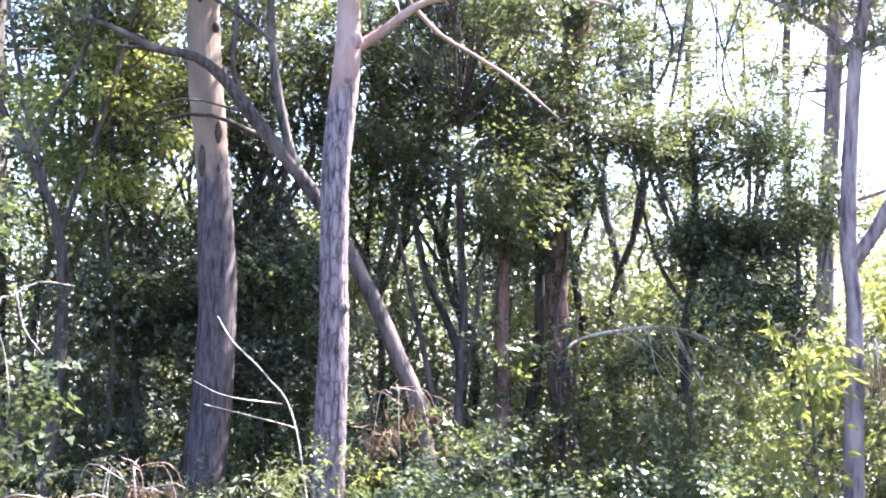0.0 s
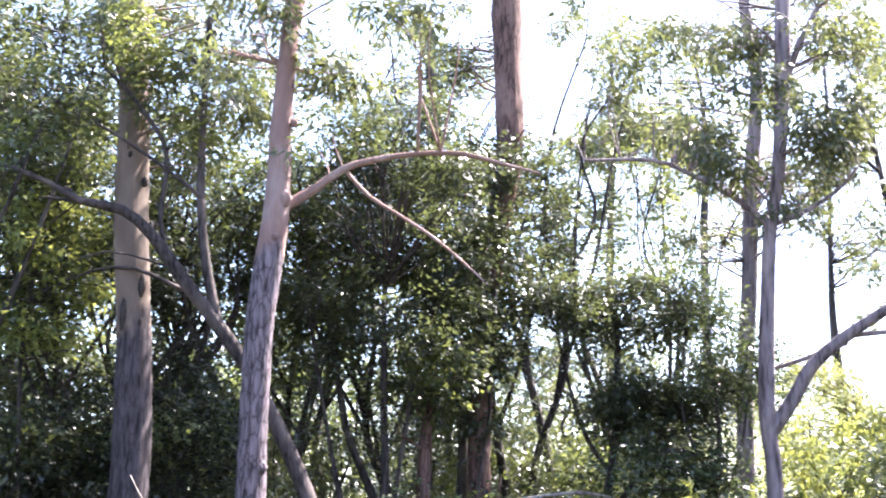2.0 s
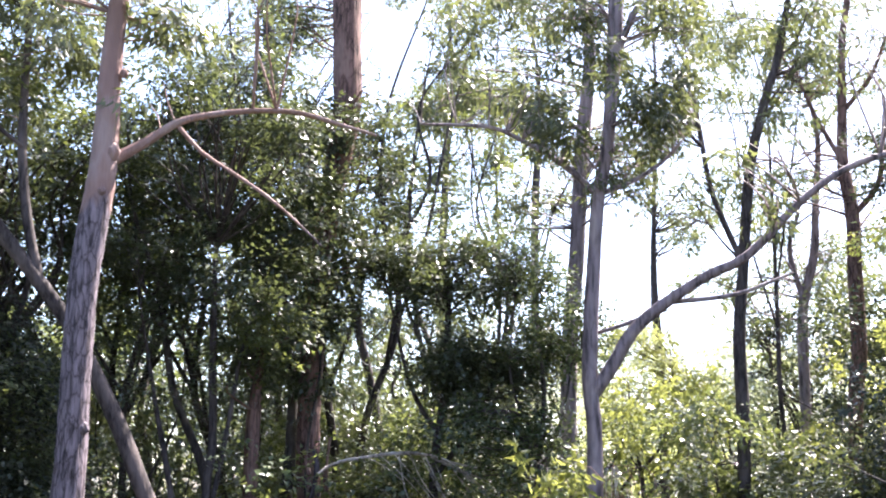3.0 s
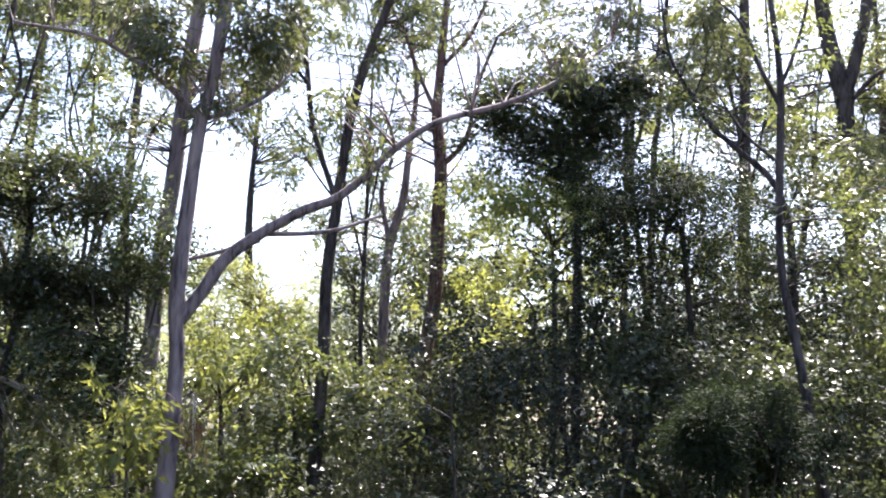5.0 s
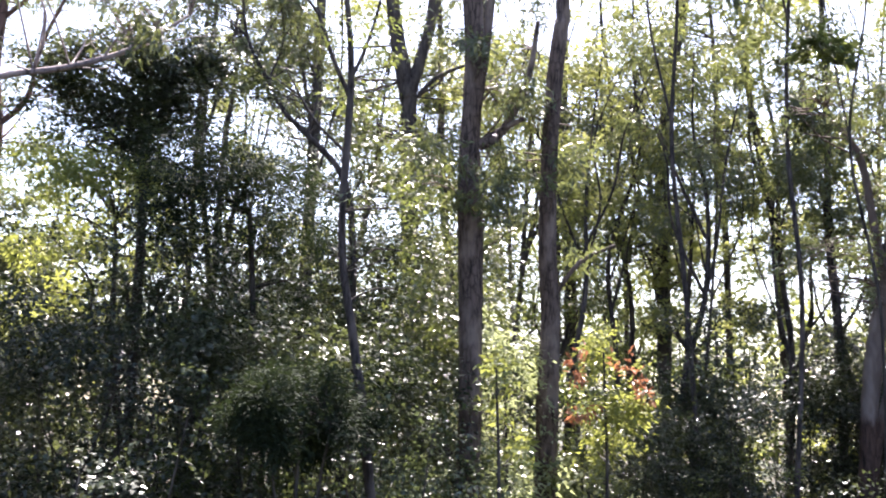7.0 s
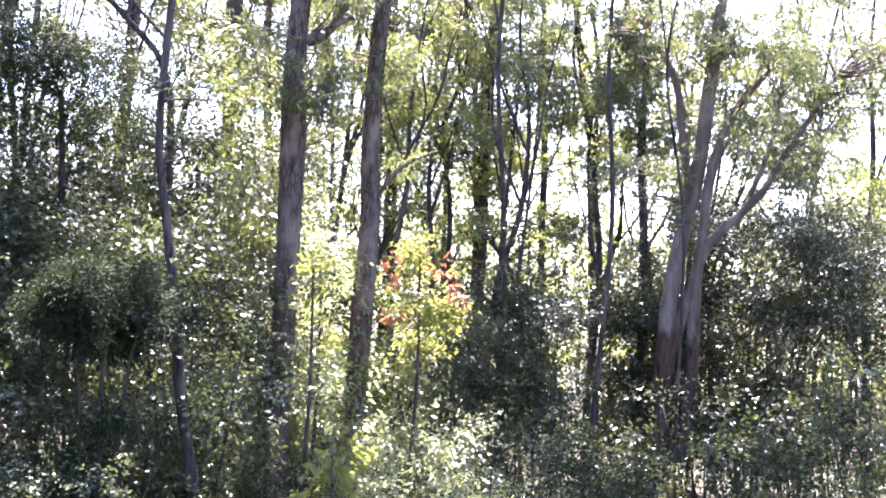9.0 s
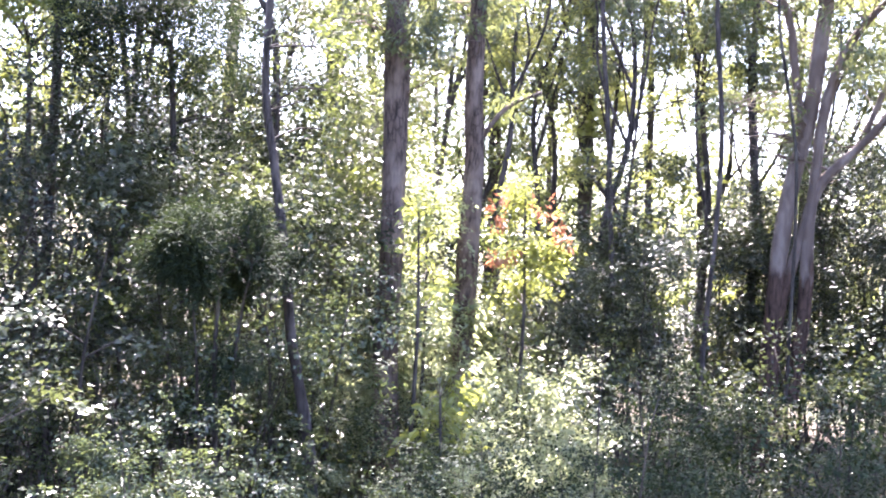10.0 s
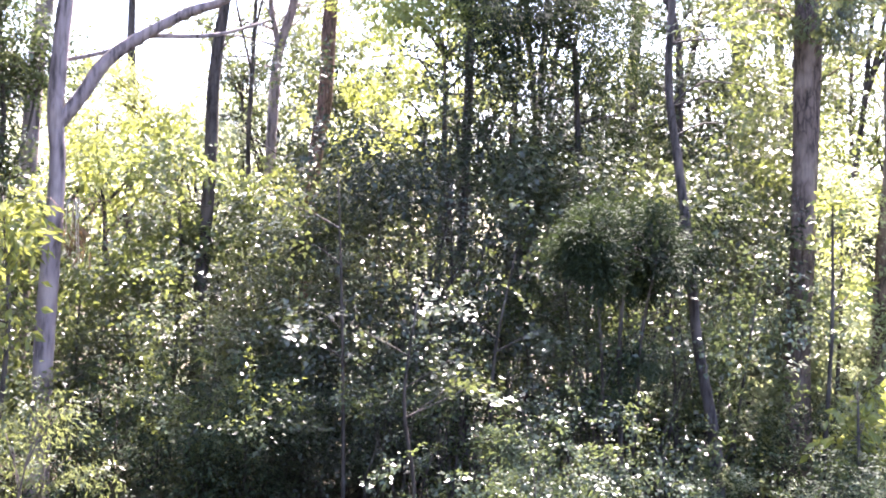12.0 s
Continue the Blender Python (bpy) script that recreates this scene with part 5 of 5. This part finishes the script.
for kind, a, d, size in ((("deep", 5.0), 79.6, 23.0, 1.1), (("dark", 5.0), 81.6, 22.4, 1.1), (("deep", 5.0), 76.4, 22.8, 1.05), (("deep", 7.2), 78.8, 24.5, 1.0), (("dark", 7.2), 80.9, 25.2, 1.05), (("mid", 7.2), 83.0, 25.0, 1.05), (("dark", 5.0), 74.3, 23.6, 1.1), (("dark", 3.2), 61.2, 18.6, 1.0),
                         (3, 43.4, 11.2, 0.72), (3, 46.1, 11.0, 0.7), (3, 49.2, 11.5, 0.62), (3, 41.0, 11.4, 0.7), (4, 52.4, 14.6, 1.1), (4, 53.6, 17.6, 1.6), (4, 52.6, 16.6, 1.4), (4, 58.4, 17.6, 1.4), (4, 62.6, 15.8, 1.0), (("deep", 3.2), 64.3, 19.0, 1.0),
                         (5, 50.2, 13.5, 0.9), (5, 51.9, 13.9, 0.95), (3, 52.3, 14.3, 0.8), (3, 50.9, 14.1, 1.2), (4, 57.9, 17.2, 1.2)):
    placed(kind, a, d, size, a)
placed(("far deep", 5.0), 52.6, 21.5, 1.15, 1.0)
placed(("far dark", 5.0), 55.2, 22.0, 1.15, 2.0)
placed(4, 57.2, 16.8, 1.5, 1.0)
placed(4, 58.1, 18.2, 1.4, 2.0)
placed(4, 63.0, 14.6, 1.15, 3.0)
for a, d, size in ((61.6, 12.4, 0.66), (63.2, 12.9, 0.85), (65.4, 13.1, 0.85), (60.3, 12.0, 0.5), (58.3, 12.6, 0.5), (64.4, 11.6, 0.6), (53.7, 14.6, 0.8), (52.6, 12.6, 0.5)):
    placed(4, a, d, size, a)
for a, d, size, key in ((42.6, 9.4, 0.55, 7), (45.2, 9.3, 0.6, 5), (46.4, 9.5, 0.55, 7), (48.6, 9.4, 0.5, 5), (43.8, 9.8, 0.55, 5), (50.6, 12.2, 0.8, 3)):
    placed(key, a, d, size, a)
placed(3, -5.4, 10.2, 0.75, 1.0)
placed(3, -2.6, 10.6, 0.8, 2.0)
placed(1, -12.4, 11.6, 0.6, 3.0)
placed(3, -9.6, 10.4, 0.7, 4.0)

# ---------- single plants that stand out ----------


def pole(az, dist, top, radius, lean, seed):
    """A thin straight sapling stem with a few short side shoots and sparse leaf sprays near its head."""
    rng = np.random.default_rng(seed)
    p = spot(az, dist)
    z0 = ground_z(p.x, p.y)
    line = [(0.0, z0, radius), (lean * 0.2 + rng.normal(0, 0.09), z0 + (top - z0) * 0.3, radius * 0.92), (lean * 0.5 + rng.normal(0, 0.12), z0 + (top - z0) * 0.65, radius * 0.75), (lean, top, 0.006)]
    limbs, balls = [], []
    for k in range(4):
        f = rng.uniform(0.45, 0.9)
        s = float(np.interp(f, [0, 0.3, 0.65, 1], [q[0] for q in line]))
        z = z0 + (top - z0) * f
        way = rng.choice((-1, 1)) * rng.uniform(0.25, 0.6)
        limbs.append((az, [(s, z, radius * 0.4), (s + way * 0.5, z + 0.15, radius * 0.3), (s + way, z + rng.uniform(0.2, 0.5), 0.004)]))
        balls.append((az + math.degrees((s + way) / dist), z + 0.35, rng.uniform(0.2, 0.34)))
    tree("sapling", "slender straight sapling with sparse dark leaves", az, dist, line, BARK_DARK, limbs=limbs, balls=balls, green="dark", per=1500, upper=False, twigs=1, group="thicket", flare=0.1)


pole_dice = random.Random(44)
for k, az in enumerate((34.4, 37.9, 41.4)):
    pole(az + pole_dice.uniform(-0.4, 0.4), pole_dice.uniform(10.6, 12.4), pole_dice.uniform(1.0, 2.4), pole_dice.uniform(0.018, 0.034), pole_dice.uniform(-0.35, 0.35), 700 + k)
# Feathery matte crown; the shade lying on it is in the leaf colour.
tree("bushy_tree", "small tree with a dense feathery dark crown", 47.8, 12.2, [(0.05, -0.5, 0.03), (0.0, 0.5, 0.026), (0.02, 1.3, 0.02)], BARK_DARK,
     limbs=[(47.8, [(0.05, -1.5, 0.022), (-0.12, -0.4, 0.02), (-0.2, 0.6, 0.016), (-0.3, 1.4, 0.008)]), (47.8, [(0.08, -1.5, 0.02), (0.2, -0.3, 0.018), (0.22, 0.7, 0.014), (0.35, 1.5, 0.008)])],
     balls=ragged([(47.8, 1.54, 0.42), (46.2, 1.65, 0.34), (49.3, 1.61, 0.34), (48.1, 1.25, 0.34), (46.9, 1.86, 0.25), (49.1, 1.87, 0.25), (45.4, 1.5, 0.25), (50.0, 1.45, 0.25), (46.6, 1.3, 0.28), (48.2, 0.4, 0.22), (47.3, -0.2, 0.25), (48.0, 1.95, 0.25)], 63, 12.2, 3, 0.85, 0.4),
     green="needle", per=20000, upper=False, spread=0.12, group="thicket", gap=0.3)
rosy = tree("sapling", "sapling with yellow-green leaves and red new tips", 63.0, 16.0, [(0.0, -0.5, 0.03), (0.03, 1.0, 0.025), (-0.02, 2.5, 0.01)], BARK_DARK,
            balls=[(62.6, 2.59, 0.28), (63.1, 2.28, 0.28), (62.5, 1.95, 0.28), (63.5, 1.8, 0.28), (63.6, 1.3, 0.35), (64.3, 1.6, 0.3), (62.8, 1.2, 0.3)], green="yellow", per=3000, upper=False, group="thicket")
rng = np.random.default_rng(77)
red_at = [(*spot(a, 15.7).xy, z, 0.13) for a, z in ((61.9, 2.45), (61.6, 2.2), (64.0, 2.4), (64.2, 2.15), (62.0, 1.7), (64.9, 1.9), (61.7, 1.65))]
for red in red_at:
    v, q = leaves(clumps([red], rng, 1400, 12, 0.08, 0.8, 2.0), rng, 0.11, 0.38, 0.4, 0.3, folded=True)
    tagged(part("red_tip", (v - np.array(rosy.location), q), LEAF_RED, rosy), "cluster of orange-red young leaves", kind="stuff")
tree("sapling", "low sapling of large bright yellow-green leaves", 59.1, 12.5, [(0.0, -1.5, 0.02), (0.03, -0.7, 0.018), (0.0, 0.1, 0.01)], BARK_DARK,
     balls=[(59.0, 0.29, 0.19), (59.8, 0.05, 0.19), (58.9, -0.02, 0.16), (59.5, -0.3, 0.25), (58.4, -0.35, 0.2)], green="yellow", per=2400, upper=False, group="thicket", big=1.4)
tree("sapling", "drooping sapling of bright yellow-green leaves", 17.5, 12.5, [(0.0, -1.0, 0.03), (0.1, 0.6, 0.025), (0.0, 1.9, 0.01)], BARK_DARK,
     balls=[(17.0, 1.79, 0.31), (18.0, 1.44, 0.31), (16.9, 1.2, 0.28), (18.5, 1.79, 0.25), (17.3, 0.8, 0.28)], green="yellow", per=1000, upper=False, group="thicket", big=1.3)
tree("creeper_bush", "tall bush hung with broad pale creeper leaves", -23.0, 9.5, [(0.0, -1.0, 0.04), (0.1, 1.2, 0.035), (-0.1, 3.0, 0.01)], BARK_DARK,
     balls=[(-24.1, 3.24, 0.33), (-23.0, 2.72, 0.38), (-23.4, 2.23, 0.38), (-22.4, 3.0, 0.24), (-20.2, 1.57, 0.28), (-19.8, 1.04, 0.33), (-22.5, 1.7, 0.35), (-24.5, 1.9, 0.4), (-21.5, 0.9, 0.4), (-25, 3.6, 0.4), (-26, 2.8, 0.5)],
     green="glossy", per=2600, upper=False, group="thicket", big=0.95)
tree("sapling", "pale-leaved shrub top catching the sun", 25.5, 16.0, [(0.0, -1.0, 0.05), (0.1, 1.0, 0.04), (0.0, 2.3, 0.01)], BARK_DARK,
     balls=[(24.5, 2.56, 0.48), (23.2, 2.31, 0.48), (26.2, 2.42, 0.4), (28.2, 2.28, 0.4), (25.2, 1.7, 0.6), (27.2, 1.6, 0.5)], green="mid", per=2600, upper=False, group="thicket", big=1.2)
tree("sapling", "sunlit fern-leaved shrub beneath the gums", 57.6, 14.5, [(0.0, -1.4, 0.03), (0.05, 0.6, 0.025), (0.0, 2.2, 0.01)], BARK_DARK,
     balls=[(57.6, 2.25, 0.2), (58.2, 2.0, 0.2), (57.7, 1.6, 0.24), (58.3, 1.2, 0.22), (57.8, 0.7, 0.24)], green="yellow", per=1500, upper=False, group="thicket", big=1.2)

tree("sapling", "tall pale fern-leaved sapling, sun put into its leaf colour", 58.0, 16.4, [(0.0, -1.4, 0.03), (0.05, 0.6, 0.025), (0.0, 2.4, 0.01)], BARK_DARK,
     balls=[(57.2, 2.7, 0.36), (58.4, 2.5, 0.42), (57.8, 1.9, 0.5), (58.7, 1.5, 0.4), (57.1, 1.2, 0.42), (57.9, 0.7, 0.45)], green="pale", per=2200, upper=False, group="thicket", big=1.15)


def fronds(name, label, az, dist, z, count, size, seed):
    """A slumped hanging tuft of dead narrow fronds with a few bare stalks."""
    rng = np.random.default_rng(seed)
    p = spot(az, dist)
    ob = thing(name, (p.x, p.y, z), label, "plant", "thicket")
    for k in range(9):
        a, out = rng.uniform(0, 6.28), rng.uniform(0.1, 0.5) * size
        ln = size * rng.uniform(0.5, 1.2)
        o = rng.normal(0, 0.08, 3)
        part("stalk", tube([(*o, 0.005), (out * math.cos(a), out * math.sin(a), 0.1 * size, 0.005), (out * 1.4 * math.cos(a), out * 1.4 * math.sin(a), -ln * 0.4, 0.004), (out * 1.3 * math.cos(a + 0.3), out * 1.3 * math.sin(a + 0.3), -ln, 0.002)], 4, 0.1, 0.1, k),
             TWIG_PALE if k % 2 else BARK_RED, ob, smooth=True)
    balls = [(*(rng.normal(0, 0.22, 3) * size * np.array((1, 1, 1.2)) + (0, 0, -0.4 * size)), 0.2 * size) for k in range(7)]
    mass = part("frond_mass", leaves(clumps(balls, rng, count / (7 * 0.04 * size * size), 10, 0.12), rng, 0.22, 0.1, 1.1, 0.0, folded=True), LEAF_DRY, ob)
    tagged(mass, "hanging mass of dry brown fronds", kind="stuff")
    return ob


fronds("dead_fronds", "tuft of dead brown fronds hanging beside the slender gum", 20.9, 13.2, 1.85, 200, 0.75, 5)
fronds("dead_fronds", "dry brown fronds slumped into the undergrowth", -15.5, 10.0, 0.7, 380, 0.9, 6)
fronds("dead_fronds", "dry brown fronds slumped into the undergrowth", -18.5, 9.6, 0.5, 380, 0.9, 7)
fronds("dead_fronds", "dry brown fronds slumped into the undergrowth", -13.7, 10.6, 0.45, 420, 0.8, 8)
fronds("dead_fronds", "dry brown fronds slumped into the undergrowth", -2.3, 11.6, 1.3, 260, 0.7, 9)


def dead_branch(label, lines, dist, material=None):
    """Bleached dead wood: each line is (bearing, height, radius) points at about one distance."""
    first = lines[0][0]
    p = spot(first[0], dist)
    ob = thing("dead_branch", (p.x, p.y, first[1]), label, "branch", "dead wood")
    for k, line in enumerate(lines):
        pts = []
        for n, (a, z, r) in enumerate(line):
            q = spot(a, dist + 0.06 * n * (-1) ** k)
            pts.append((q.x - p.x, q.y - p.y, z - first[1], r))
        part("stem" if k == 0 else "twig", tube(pts, 6, 0.08, 0.1, k), material or TWIG_PALE, ob, smooth=True)
    return ob


dead_branch("bleached dead branch arching out from the creeper-clad trunk", [
    [(6.2, 1.85, 0.02), (6.9, 1.97, 0.021), (8.1, 2.05, 0.025), (11.1, 2.12, 0.024), (13.3, 1.9, 0.017), (15.3, 1.74, 0.007)],
    [(11.1, 2.12, 0.015), (12.6, 2.02, 0.013), (14.1, 1.69, 0.007)], [(12.0, 2.06, 0.013), (13.6, 1.96, 0.011), (15.6, 1.88, 0.005)],
    [(11.5, 2.09, 0.013), (12.4, 1.6, 0.01), (13.4, 1.2, 0.005)], [(10.2, 2.09, 0.012), (10.6, 1.6, 0.009), (11.4, 1.27, 0.005)], [(12.9, 1.92, 0.01), (14.2, 1.47, 0.008), (15.2, 1.3, 0.004)],
    [(13.6, 1.85, 0.009), (14.9, 1.6, 0.007), (16.0, 1.6, 0.004)]] + [
    [(a, float(np.interp(a, [8, 11, 13.3, 15.3], [2.05, 2.12, 1.9, 1.74])), 0.008), (a + 0.9 + 0.1 * (k % 3), 1.95 - 0.09 * k % 0.5, 0.006), (a + 1.9 + 0.2 * (k % 4), 1.75 - 0.17 * k % 0.8, 0.003)] for k, a in enumerate((8.6, 9.3, 10.0, 10.7, 11.3, 11.9, 12.4, 12.8, 13.4))], 14.6)
dead_branch("thin pale dead stems leaning across the grey gum", [
    [(-6.0, -0.4, 0.007), (-7.3, 1.1, 0.006), (-8.8, 1.54, 0.006), (-10.4, 1.82, 0.005), (-11.2, 2.05, 0.003)], [(-8.0, 1.3, 0.005), (-10.7, 1.37, 0.004), (-12.3, 1.5, 0.002)],
    [(-7.3, 1.1, 0.005), (-9.5, 1.2, 0.004), (-11.8, 1.3, 0.002)]], 9.8)
dead_branch("crooked pale twig above the creeper leaves", [
    [(-22.5, 0.8, 0.012), (-21.6, 2.0, 0.011), (-20.8, 2.15, 0.01), (-19.6, 2.27, 0.008), (-18.0, 2.25, 0.004)], [(-20.6, 2.17, 0.007), (-20.2, 1.9, 0.006), (-19.3, 1.7, 0.003)], [(-21.6, 2.0, 0.006), (-21.0, 1.7, 0.005), (-20.7, 1.3, 0.003)]], 9.2)
stick_dice = random.Random(9)
for k in range(28):
    a = stick_dice.choice((stick_dice.uniform(-26, 20), stick_dice.uniform(60, 90), stick_dice.uniform(-26, 6)))
    d = stick_dice.uniform(9.0, 12.5)
    z0 = ground_z(*spot(a, d).xy)
    h = stick_dice.uniform(0.9, 2.6)
    s = stick_dice.uniform(-3, 3)
    dead_branch("thin upright dry stem in the undergrowth", [[(a, z0 - 0.1, 0.009), (a + s * 0.2, z0 + h * 0.4, 0.008), (a + s * 0.5, z0 + h * 0.8, 0.006), (a + s, z0 + h, 0.003)],
                [(a + s * 0.4, z0 + h * 0.7, 0.005), (a + s * 0.4 - s * 0.3, z0 + h * 0.95, 0.003)]], d, TWIG_PALE if k % 3 == 0 and a < 25 else BARK_DULL)
